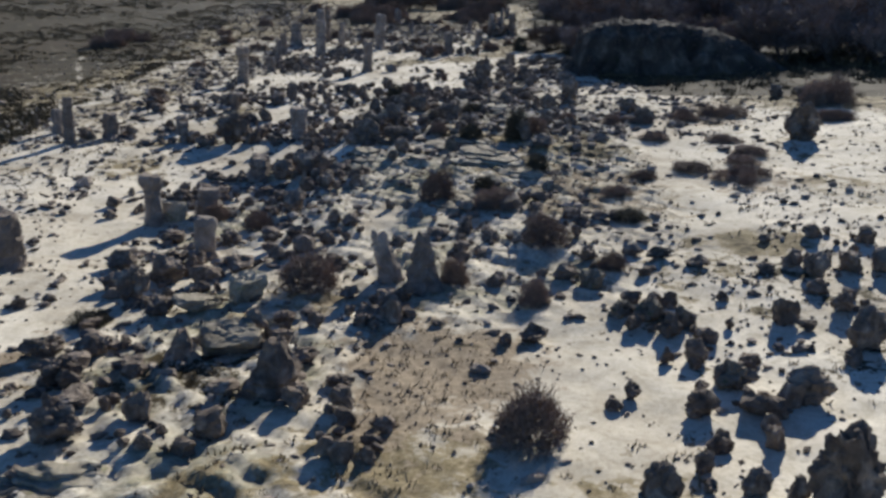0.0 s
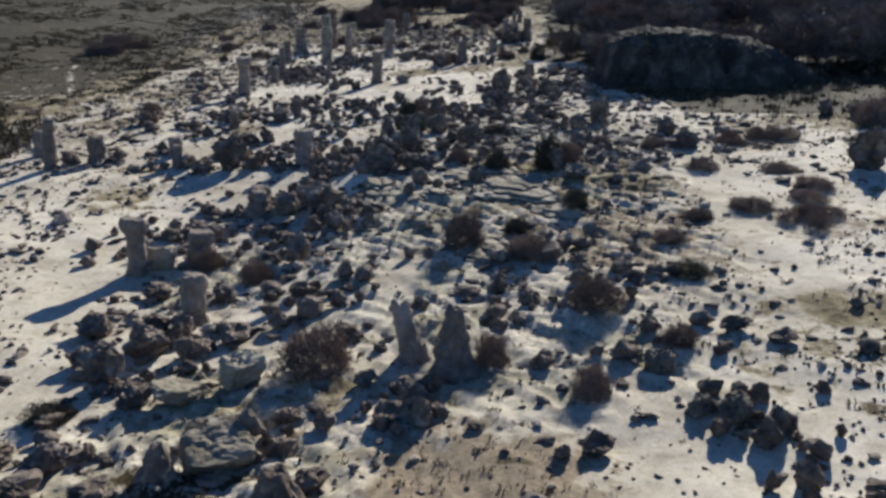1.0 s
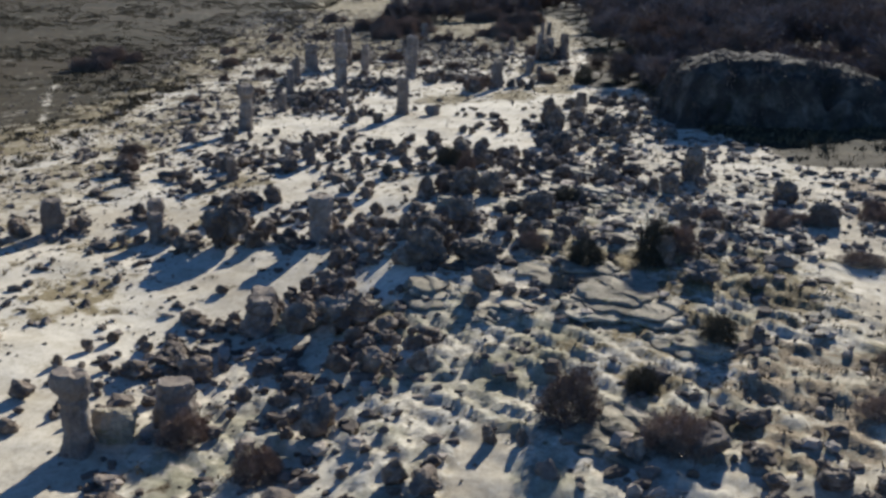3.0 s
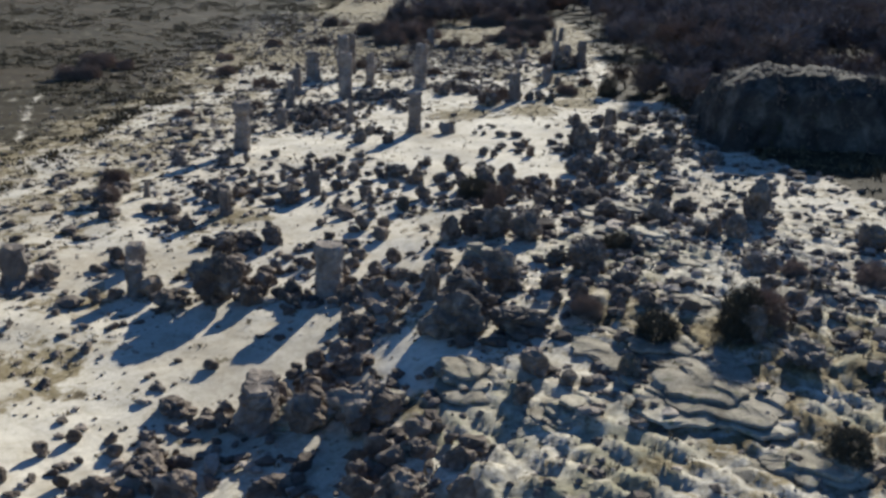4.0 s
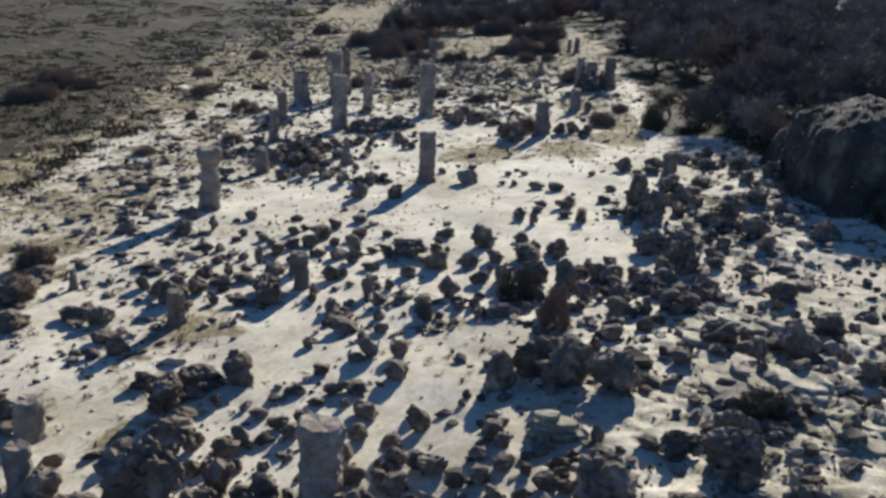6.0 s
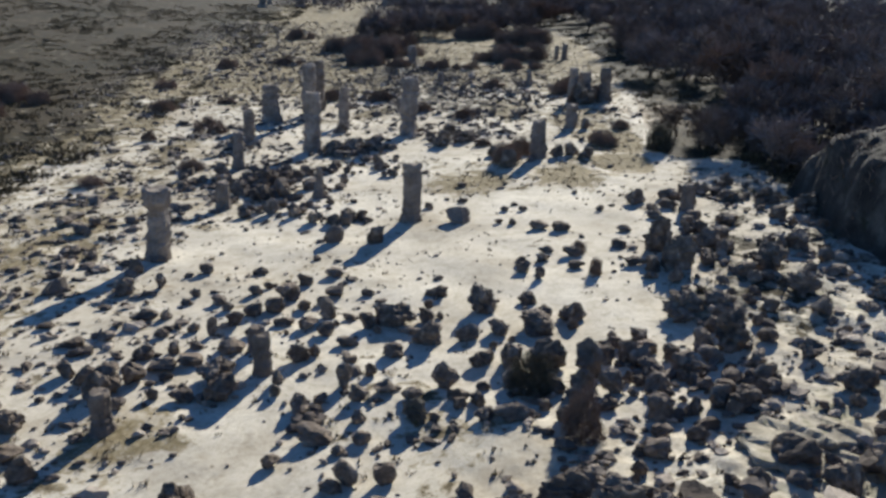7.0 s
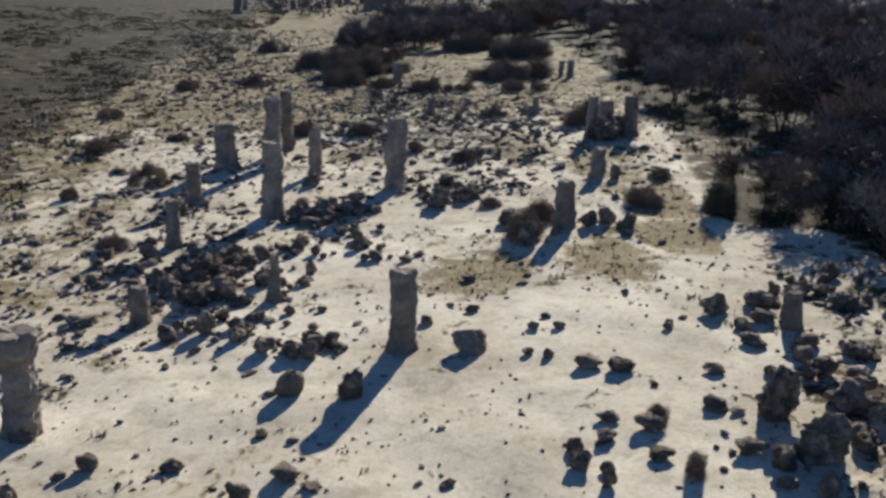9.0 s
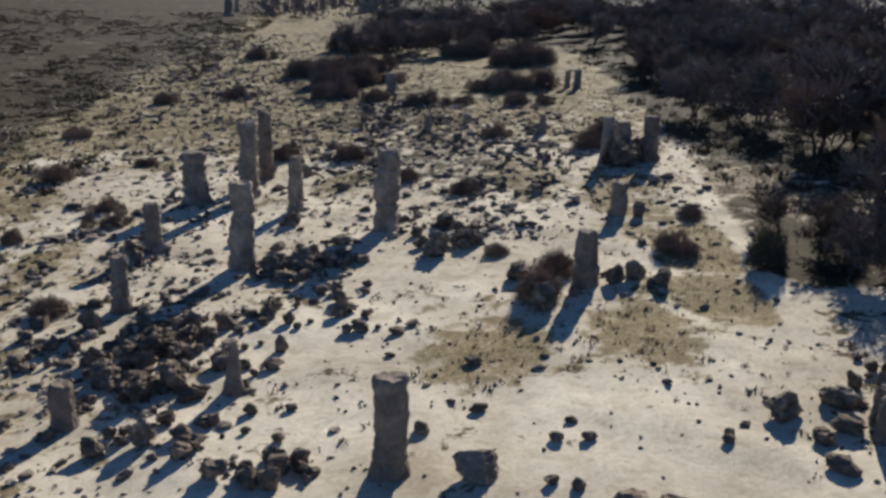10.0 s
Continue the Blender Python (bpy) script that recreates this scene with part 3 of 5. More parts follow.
bare_sand(-12.22, 73.71, 2.4, 3.1)
bare_sand(-11.1, 108.8, 2.9, 3.7)
bare_sand(-12.47, 59.21, 2.5, 3.2)
bare_sand(-9.27, 60.29, 1.9, 2.4)
bare_sand(-15.3, 94.7, 4.2, 3.8)
bare_sand(-3.4, 96.4, 7.8, 6.8)
bare_sand(-8.4, 117.8, 2.3, 2.8)
bare_sand(-4.2, 118.2, 2.7, 4.3)
bare_sand(13.43, 46.71, 1.5, 9.1)
bare_sand(-15.15, 45.03, 1.8, 7.1)
bare_sand(-2.2, 92.4, 4.5, 9.6)
bare_sand(13.92, 55.51, 1.8, 6.9)
bare_sand(-2.73, 84.72, 4.4, 7.9)
build_ground()

# ---- thicket, heath and distance ----
def tree_parts(seed, crown_mat):
    """A bare, many-stemmed small tree one metre high: tapering trunk with limbs, and a crown of fine twigs."""
    rng = random.Random(seed)
    tv, tf, cv, cf = [], [], [], []

    def tube(a, c, r0, r1):
        d = (c - a).normalized()
        s = d.orthogonal().normalized()
        u = d.cross(s)
        k = len(tv)
        for p, r in ((a, r0), (c, r1)):
            for i in range(4):
                w = 2 * math.pi * i / 4
                tv.append(tuple(p + (s * math.cos(w) + u * math.sin(w)) * r))
        tf.extend((k + i, k + (i + 1) % 4, k + 4 + (i + 1) % 4, k + 4 + i) for i in range(4))

    def spray(p, d, length):
        for _ in range(3):
            e = (d + Vector((rng.gauss(0, 0.75), rng.gauss(0, 0.75), rng.gauss(0.15, 0.6)))).normalized()
            a = p
            for _ in range(2):
                e = (e + Vector((rng.gauss(0, 0.25), rng.gauss(0, 0.25), rng.gauss(0.05, 0.2)))).normalized()
                c = a + e * length * rng.uniform(0.35, 0.6)
                s = e.orthogonal().normalized() * 0.0095
                k = len(cv)
                cv.extend([tuple(a - s), tuple(a + s), tuple(c + s * 0.6), tuple(c - s * 0.6)])
                cf.append((k, k + 1, k + 2, k + 3))
                a = c

    def grow(p, d, length, r, left):
        for _ in range(3):
            d = (d + Vector((rng.gauss(0, 0.18), rng.gauss(0, 0.18), rng.gauss(0.03, 0.1)))).normalized()
            q = p + d * length / 3
            if left:
                tube(p, q, r, r * 0.8)
            p, r = q, r * 0.8
            if left <= 2:
                spray(p, d, 0.26)
            if left:
                e = (d + Vector((rng.gauss(0, 0.6), rng.gauss(0, 0.6), rng.gauss(0.05, 0.3)))).normalized()
                grow(p, e, length * 0.62, r * 0.65, left - 1)

    for _ in range(3):
        a = rng.uniform(0, 2 * math.pi)
        grow(Vector((math.cos(a) * 0.03, math.sin(a) * 0.03, -0.02)), Vector((math.cos(a) * 0.35, math.sin(a) * 0.35, 1)).normalized(), rng.uniform(0.5, 0.62), 0.022, 3)
    top = max(v[2] for v in cv)
    tv, cv = [[(x / top, y / top, z / top) for x, y, z in vs] for vs in (tv, cv)]
    return mesh_of("trunk", tv, tf, BARK), mesh_of("crown", cv, cf, crown_mat, False)


def tree(meshes, label):
    top = tagged(new("bare_tree"), label, "tree", "trees of the thicket")
    for name, me in zip(("trunk", "crown"), meshes):
        new(name, me).parent = top
    return top


FIRST_TREES = [tree(tree_parts(301 + k, RUST_CROWN if k == 4 else CROWN), "rusty brown winter tree in a dense thicket" if k == 4 else "leafless dark brown tree in a dense thicket") for k in range(5)]


def in_thicket(x, y):
    clearing = 6.0 * step(118, 122, y) * (1 - step(136, 140, y))
    if y > 90 and x > edge_right(y) + 1.7 + clearing:
        return True
    return y > 236 - 0.55 * min(x, 0) * -1 and x > -20


def plant_thicket():
    rng = random.Random(77)
    count, spots = 0, []
    for x, y, h in ((20.5, 112.5, 6.4), (15.4, 116.6, 4.8), (24.0, 118.5, 7.2), (11.6, 117.6, 3.2), (20.2, 126.0, 6.0)):
        spots.append((x, y, h))
    for _ in range(60):  # low scrub along the thicket's near edge
        x, y = rng.uniform(10, 32), rng.uniform(107, 121)
        if x > edge_right(y) + 1.4 and not any((x - a) ** 2 + (y - c) ** 2 < 3 for a, c, _ in spots):
            spots.append((x, y, rng.uniform(2.2, 4.2)))
    while len(spots) < 262:
        x, y = rng.uniform(10, 75), 88 + 190 * rng.random() ** 1.3
        if not in_thicket(x, y) or (10 < x < 30 and 84 < y < 108):
            continue
        if any((x - a) ** 2 + (y - c) ** 2 < 7 for a, c, _ in spots):
            continue
        spots.append((x, y, rng.uniform(4.2, 6.8)))
    for _ in range(60):
        x, y = rng.uniform(-18, 12), rng.uniform(215, 270)
        spots.append((x, y, rng.uniform(3.5, 6)))
    for k, (x, y, h) in enumerate(spots):
        m = pose(x, y, ground_z(x, y) - 0.05, 0, 0, rng.uniform(0, 360))
        kind = FIRST_TREES[4] if rng.random() < 0.05 else FIRST_TREES[k % 4]
        if k < 5:
            kind = FIRST_TREES[k]
            kind.matrix_world = m @ Matrix.Diagonal((h * 1.1, h * 1.1, h, 1))
            continue
        ob = copy_thing(kind, m)
        ob.scale = (h * rng.uniform(0.95, 1.3), h * rng.uniform(0.95, 1.3), h)


def far_woods():
    """The woods beyond, out to the skyline: countless crowns in one sheet of brush."""
    rng = random.Random(5)
    verts, faces = [], []
    for _ in range(3800):
        x, y = rng.uniform(-60, 420), 230 + 700 * rng.random() ** 1.6
        if x < 75 and y < 270 and x > -20:
            continue
        if x < -20 - 0.35 * (y - 240) or (x < 0 and y < 300):
            continue
        h = rng.uniform(4, 8)
        z = ground_z(x, y)
        for _ in range(26):
            a, b = rng.uniform(0, 6.28), rng.random()
            p = Vector((x + math.cos(a) * 2.6 * b, y + math.sin(a) * 2.6 * b, z + h * rng.uniform(0.1, 1) * (1 - 0.5 * b * b)))
            s, u = [Vector((rng.gauss(0, 1), rng.gauss(0, 1), rng.gauss(0, 1))).normalized() for _ in "ab"]
            k = len(verts)
            s, u = s * rng.uniform(0.25, 0.6), u * rng.uniform(0.6, 1.3)
            verts.extend([tuple(p - s), tuple(p + s * 0.6), tuple(p + u)])
            faces.append((k, k + 1, k + 2))
    tagged(new("far_woods", mesh_of("far_woods", verts, faces, CROWN, False)), "dark leafless woods in the distance", "woods", kind="stuff")


def heath_brush():
    """Low dark brush all over the heath on the left and at the thicket's foot."""
    rng = random.Random(6)
    verts, faces = [], []

    def clump(x, y, w, h, n):
        z = ground_z(x, y)
        for _ in range(n):
            a, b = rng.uniform(0, 6.28), rng.random() ** 0.6
            p = Vector((x + math.cos(a) * w * b * 0.5, y + math.sin(a) * w * b * 0.5, z - 0.02))
            u = Vector((rng.gauss(0, 0.35), rng.gauss(0, 0.35), 1)).normalized() * h * rng.uniform(0.5, 1.1) * (1 - 0.5 * b)
            s = Vector((rng.gauss(0, 1), rng.gauss(0, 1), 0)).normalized() * w * 0.055
            k = len(verts)
            verts.extend([tuple(p - s), tuple(p + s), tuple(p + u)])
            faces.append((k, k + 1, k + 2))

    for _ in range(13000):
        y = 60 + 300 * rng.random() ** 1.5
        x = edge_left(y) + 2 - 90 * rng.random() ** 1.4
        band = noise.noise(((x + 0.35 * y) * 0.09, (y - 0.35 * x) * 0.03, 2.0)) + 0.35 * noise.noise((x * 0.2, y * 0.2, 7.0))
        if band > rng.uniform(-0.3, 0.35):
            continue
        clump(x, y, rng.uniform(0.7, 2.4), rng.uniform(0.2, 0.6), 24)
    for _ in range(2300):
        x, y = rng.uniform(11, 60), rng.uniform(74, 225)
        if x > edge_right(y) + 0.4:
            clump(x, y, rng.uniform(0.6, 1.6), rng.uniform(0.3, 0.9), 18)
    tagged(new("heath_brush", mesh_of("heath_brush", verts, faces, HEATH_TWIGS, False)), "low dark brown brush over the heath", "brush", kind="stuff")


def grass_tufts():
    """Dry tufts wherever the sand carries grass."""
    rng = random.Random(8)
    verts, faces = [], []
    for _ in range(60000):
        x, y = rng.uniform(-34, 30), rng.uniform(16, 165)
        g, h, r = cover(x, y)
        if max(g * 0.8, r) < rng.uniform(0.28, 1.3):
            continue
        z = ground_z(x, y)
        for _ in range(4):
            p = Vector((x + rng.gauss(0, 0.1), y + rng.gauss(0, 0.1), z - 0.01))
            u = Vector((rng.gauss(0, 0.5), rng.gauss(0, 0.5), 1)).normalized() * rng.uniform(0.08, 0.26)
            s = Vector((rng.gauss(0, 1), rng.gauss(0, 1), 0)).normalized() * 0.022
            k = len(verts)
            verts.extend([tuple(p - s), tuple(p + s), tuple(p + u)])
            faces.append((k, k + 1, k + 2))
    tagged(new("dry_grass", mesh_of("dry_grass", verts, faces, STRAW, False)), "short dry straw-coloured grass tufts", "grass", kind="stuff")


def pebble_meshes(count, level):
    out = []
    for k in range(count):
        bm = bmesh.new()
        bmesh.ops.create_icosphere(bm, subdivisions=level, radius=0.55)
        off = Vector((k * 4.1, k * 2.3, k * 1.7))
        rng = random.Random(k)
        planes = [(Vector((rng.gauss(0, 1), rng.gauss(0, 1), rng.gauss(0, 0.8))).normalized(), rng.uniform(0.25, 0.45)) for _ in range(7)]
        for v in bm.verts:
            q = v.co.copy()
            for n, far in planes:
                q -= n * 0.9 * max(0.0, q.dot(n) - far)
            v.co = q * (1 + 0.45 * fractal(v.co * 3.0 + off, 3, 0.65))
        out.append((np.array([v.co[:] for v in bm.verts]), [[v.index for v in f.verts] for f in bm.faces]))
        bm.free()
    return out


def stone_density(x, y):
    """Loose stones for each square metre, by place."""
    d = 0.07
    d += 1.25 * bell(x, y, 6, 69, 9, 12)            # the stony knoll
    d += 0.32 * bell(x, y, 4, 46, 8, 9)
    d += 0.2 * bell(x, y, -11, 72, 9, 14)
    d += 1.0 * bell(x, y, -10, 50, 8, 13)
    d += 0.8 * bell(x, y, -12, 30, 6, 10)
    d += 0.7 * bell(x, y, 12, 72, 9, 16)
    d += 0.55 * bell(x, y, -25, 84, 8, 36)
    d += 0.4 * bell(x, y, 13, 36, 8, 9)
    d += 0.6 * bell(x, y, -22, 112, 6, 16)
    d += 2.6 * bell(x, y, -17.3, 108.5, 2.6, 3.4)    # heaps about the tall pillars
    d += 2.0 * bell(x, y, -13.2, 119.5, 2.6, 2.6)
    d += 1.3 * bell(x, y, -5.5, 124.5, 3.4, 3.2)
    d += 1.3 * bell(x, y, -6, 148, 12, 20)
    d += 0.75 * bell(x + 0.14 * (y - 150), y, -28, 205, 14, 75)
    d += 0.7 * bell(x, y, 10, 93, 5, 8)
    return d * (1 - 0.93 * bareness(x, y))


def loose_stones():
    rng = random.Random(12)
    small, large, verts, faces, base = pebble_meshes(14, 1), pebble_meshes(14, 2), [], [], 0

    def lay(x, y, sx, sy, sz, turn):
        nonlocal base
        vs, fs = (large if max(sx, sy) > 0.42 else small)[rng.randrange(14)]
        c, s = math.cos(turn), math.sin(turn)
        v = vs * np.array([sx, sy, sz])
        v = np.stack([v[:, 0] * c - v[:, 1] * s + x, v[:, 0] * s + v[:, 1] * c + y, v[:, 2] + ground_z(x, y) + 0.16 * sz], 1)
        verts.append(v)
        faces.extend([[i + base for i in f] for f in fs])
        base += len(v)

    for _ in range(110000):
        x, y = rng.uniform(-60, 34), 12 + 260 * rng.random() ** 1.1
        if x < edge_left(y) - 14 or x > edge_right(y) + 1:
            continue
        clump = 0.4 + 1.9 * max(0.0, noise.noise((x * 0.5, y * 0.5, 5.5)) + 0.12)
        if rng.random() > stone_density(x, y) * clump * 0.62:
            continue
        size = min(1.05, 0.13 + 0.24 * rng.random() ** 1.6 + rng.expovariate(9.5) * min(1.0, 0.35 + stone_density(x, y)))
        lay(x, y, size * rng.uniform(0.9, 1.6), size * rng.uniform(0.7, 1.1), size * rng.uniform(0.45, 0.85), rng.gauss(0.3, 0.8))
    me = mesh_of("loose_stones", np.concatenate(verts).tolist(), faces, LOOSE_STONE, False)
    tagged(new("loose_stones", me), "scattered small dark limestone stones on sand", "stones", kind="stuff")


def gravel():
    """Coarse grit and chips of stone, strewn thinly over all the sand."""
    rng = random.Random(31)
    shape = np.array([(1, 0, 0), (0, 1, 0), (-1, 0, 0), (0, -1, 0), (0, 0, 1), (0, 0, -1)], float)
    sides = ((0, 1, 4), (1, 2, 4), (2, 3, 4), (3, 0, 4), (1, 0, 5), (2, 1, 5), (3, 2, 5), (0, 3, 5))
    verts, faces, base = [], [], 0
    for _ in range(42000):
        x, y = rng.uniform(-34, 30), 14 + 130 * rng.random() ** 1.1
        if x < edge_left(y) or x > edge_right(y):
            continue
        k = 0.12 + 0.9 * max(0.0, noise.noise((x * 0.35, y * 0.35, 15.5)) + 0.05)
        if rng.random() > k * (1 - 0.55 * bareness(x, y)):
            continue
        r = rng.uniform(0.035, 0.085)
        v = shape * np.array([r * rng.uniform(0.8, 1.7), r, r * rng.uniform(0.5, 0.9)]) * np.random.RandomState(base % 9973).uniform(0.7, 1.3, (6, 1))
        a = rng.uniform(0, 6.28)
        c, s = math.cos(a), math.sin(a)
        verts.append(np.stack([v[:, 0] * c - v[:, 1] * s + x, v[:, 0] * s + v[:, 1] * c + y, v[:, 2] + ground_z(x, y) + 0.3 * r], 1))
        faces.extend([[i + base for i in f] for f in sides])
        base += 6
    me = mesh_of("gravel", np.concatenate(verts).tolist(), faces, LOOSE_STONE, False)
    tagged(new("gravel", me), "coarse dark grit strewn thinly over the sand", "gravel", kind="stuff")


def herb_tufts():
    """Dark dry herbs and dwarf brush dotted over the open sand."""
    rng = random.Random(14)
    verts, faces = [], []
    for _ in range(26000):
        x, y = rng.uniform(-46, 32), 14 + 200 * rng.random() ** 1.2
        if x < edge_left(y) - 6 or x > edge_right(y):
            continue
        g, h, r = cover(x, y)
        bare = bareness(x, y)
        k = (0.2 + g + 0.4 * r) * (0.35 + 1.6 * max(0.0, noise.noise((x * 0.3, y * 0.3, 8.8)) + 0.1)) * (1 - 0.9 * bare) + 0.3 * bell(x, y, -26, 95, 7, 40)
        if rng.random() > k:
            continue
        w, tall, z = rng.uniform(0.15, 0.5), rng.uniform(0.08, 0.28), ground_z(x, y)
        for _ in range(10):
            a, b = rng.uniform(0, 6.28), rng.random() ** 0.6
            p = Vector((x + math.cos(a) * w * b * 0.6, y + math.sin(a) * w * b * 0.5, z - 0.02))
            u = Vector((rng.gauss(0, 0.5), rng.gauss(0, 0.5), 1)).normalized() * tall * rng.uniform(0.5, 1.1)
            s = Vector((rng.gauss(0, 1), rng.gauss(0, 1), 0)).normalized() * w * 0.09
            k = len(verts)
            verts.extend([tuple(p - s), tuple(p + s), tuple(p + u)])
            faces.append((k, k + 1, k + 2))
    tagged(new("dry_herbs", mesh_of("dry_herbs", verts, faces, HERB, False)), "small dark dry herbs dotted over the sand", "herbs", kind="stuff")


def far_pillars():
    """Another company of stones far behind, at the head of the stony slope."""
    rng = random.Random(21)
    for k in range(26):
        x, y = rng.uniform(-62, -14), rng.uniform(335, 400)
        pillar(x, y, rng.uniform(2.5, 6.5), rng.uniform(1.6, 3.2), seed=500 + k, taper=rng.uniform(0.1, 0.5), label="far grey limestone pillar on a stony slope")


def loose_stone_material():
    m, t, b = material("loose_stone", 0.93)
    g = t.nodes.new("ShaderNodeNewGeometry")
    col = ramp_node(t, g.outputs["Random Per Island"], [(0.0, (0.095, 0.077, 0.062)), (0.7, (0.20, 0.166, 0.134)), (1.0, (0.44, 0.375, 0.30))])
    col = mix_node(t, 0.75, col, ramp_node(t, noise_node(t, 9, 7, 0.7), [(0.3, (0.5, 0.5, 0.48)), (0.65, (1.15, 1.12, 1.1))]), "MULTIPLY")
    t.links.new(col, b.inputs["Base Color"])
    bump_node(t, b, noise_node(t, 11, 6, 0.7), 0.7, 0.07)
    return m


LOOSE_STONE = loose_stone_material()


# ---- ledges, pillars, boulders, shrubs ----
ledge(-5.91, 54.56, 2.11, 1.32, 0.60, seed=25)
ledge(-8.33, 54.97, 2.26, 1.52, 0.60, seed=6)
ledge(-7.38, 21.27, 3.42, 1.41, 0.35, seed=12, turn=15)
ledge(-3.28, 55.95, 3.17, 3.39, 0.50, seed=3, turn=-20)
ledge(2.33, 62.99, 3.14, 1.78, 0.30, seed=14, turn=-15)
ledge(-3.09, 66.67, 1.89, 1.36, 0.60, seed=8)
ledge(4.78, 60.79, 3.14, 2.50, 0.40, seed=23)
ledge(3.57, 69.47, 3.50, 3.14, 0.30, seed=13, turn=-20)
ledge(3.75, 84.54, 3.42, 2.67, 0.90, seed=26)
ledge(5.12, 51.18, 3.71, 3.09, 0.40, seed=21, turn=-10)
ledge(-0.67, 53.55, 1.95, 2.80, 0.30, seed=9, turn=-20)
ledge(2.46, 45.52, 3.67, 3.83, 0.25, seed=10)
ledge(2.95, 57.24, 4.78, 4.25, 0.35, seed=15, turn=-15)
ledge(3.87, 74.10, 4.15, 3.99, 0.50, seed=22, turn=10)
ledge(4.07, 54.43, 5.08, 5.06, 0.40, seed=24, turn=-8)
ledge(5.11, 66.14, 4.69, 4.32, 0.35, seed=16, turn=-10)
pillar(-8.86, 40.25, 1.89, 0.95, seed=32, cap=0.1)
pillar(0.80, 34.58, 2.13, 1.5, seed=42, taper=0.72, mat=PILLAR_STONE, rough=1.5)
pillar(-0.34, 35.55, 1.95, 0.95, seed=41, taper=0.4, lean=(-0.32, 0), mat=PILLAR_STONE, rough=1.5)
pillar(-16.36, 76.79, 1.44, 0.82, seed=37)
pillar(-13.04, 46.08, 2.64, 0.93, seed=30, cap=0.35)
pillar(-10.76, 47.99, 1.44, 1.21, seed=31)
pillar(-18.63, 102.98, 1.62, 0.89, seed=11, taper=0.2)
pillar(-13.55, 105.03, 1.93, 0.84, seed=12, taper=0.65)
pillar(-19.45, 93.5, 3.5, 1.05, cap=0.38, taper=0.1, seed=2)
pillar(6.33, 99.54, 1.52, 0.75, seed=52, taper=0.3)
pillar(-9.75, 55.65, 1.54, 1.12, seed=28)
pillar(-7.98, 98.95, 3.11, 0.99, seed=3, taper=0.02)
pillar(-18.18, 68.54, 1.36, 0.89, seed=33)
pillar(-16.77, 38.71, 2.48, 1.28, seed=38)
pillar(-0.12, 113.95, 2.63, 1.20, seed=4, taper=0.2, foot=0.1)
pillar(-19.97, 113.47, 2.58, 1.07, seed=9, taper=0.35)
pillar(-15.77, 118.80, 4.40, 1.27, seed=6, foot=0.2)
pillar(-9.17, 65.40, 2.19, 1.18, seed=27, cap=0.2)
pillar(6.66, 100.64, 1.24, 0.87, seed=51, taper=0.3)
pillar(-17.26, 65.81, 1.5, 0.85, seed=26)
pillar(-21.04, 122.36, 2.64, 0.91, seed=10, taper=0.15)
pillar(-12.80, 82.39, 1.05, 0.68, seed=34)
pillar(-9.12, 124.7, 4.52, 1.40, seed=5, foot=0.3)
pillar(-24.53, 64.12, 3.24, 0.81, seed=24)
pillar(3.47, 125.25, 1.94, 1.00, seed=15)
pillar(-21.80, 80.68, 0.98, 0.44, seed=35, taper=0.5)
pillar(-22.45, 66.20, 1.81, 1.08, seed=25)
pillar(-14.70, 129.68, 3.36, 0.91, seed=14)
pillar(-21.16, 132.31, 3.28, 1.50, seed=13, foot=0.4)
pillar(-17.86, 138.63, 4.61, 1.17, seed=8)
pillar(8.2, 138.8, 3.2, 1.3, seed=16)
pillar(-18.09, 133.44, 4.90, 1.20, seed=7)
pillar(-27.09, 68.28, 1.82, 0.79, seed=39)
pillar(6.5, 140.2, 2.7, 1.5, seed=18)
pillar(2.31, 150.88, 1.71, 0.83, seed=21, taper=0.4)
pillar(5.3, 139.0, 3.2, 0.95, seed=17)
pillar(-6.88, 154.33, 1.49, 0.76, seed=22)
pillar(8.88, 175.74, 2.12, 0.85, seed=20)
pillar(7.98, 176.93, 1.90, 0.80, seed=19)
pillar(-10.81, 178.16, 2.40, 1.11, seed=23)
pillar(-9.64, 54.95, 1.56, 1.28, seed=600, rough=1.6)
boulder(-11.99, 38.99, 1.74, 1.02)
boulder(-9.97, 39.37, 1.23, 0.74)
boulder(-6.79, 37.78, 1.52, 0.78)
boulder(-7.73, 36.74, 1.25, 0.66)
boulder(-11.55, 36.28, 1.17, 0.75)
boulder(-8.24, 42.38, 0.99, 0.53)
boulder(-5.27, 41.61, 0.87, 0.52)
boulder(-2.85, 42.92, 1.26, 0.76)
boulder(0.99, 41.08, 1.17, 0.42)
boulder(2.25, 39.84, 0.73, 0.57)
boulder(3.48, 39.97, 1.12, 0.75)
boulder(5.81, 45.85, 1.16, 0.54)
boulder(7.12, 42.94, 1.06, 0.68)
boulder(7.33, 37.50, 1.02, 0.68)
boulder(5.66, 42.75, 0.97, 0.59)
boulder(-13.34, 78.94, 1.32, 1.03)
pillar(-12.27, 80.51, 1.52, 0.63, seed=716, rough=1.2)
boulder(-6.21, 78.99, 1.02, 1.09)
boulder(-9.50, 79.37, 0.72, 1.00)
boulder(2.34, 76.44, 1.00, 0.83)
boulder(0.98, 76.41, 0.71, 0.65)
boulder(-6.61, 54.03, 2.63, 1.83, deep=0.9)
boulder(-8.09, 54.39, 1.53, 1.4, deep=0.9)
boulder(-12.02, 46.91, 1.56, 1.18, slab=True)
boulder(-6.21, 46.32, 1.4, 1.43)
boulder(-5.02, 49.80, 1.44, 1.03)
boulder(-8.55, 51.34, 1.3, 0.64)
boulder(-11.11, 51.12, 1.47, 1.02)
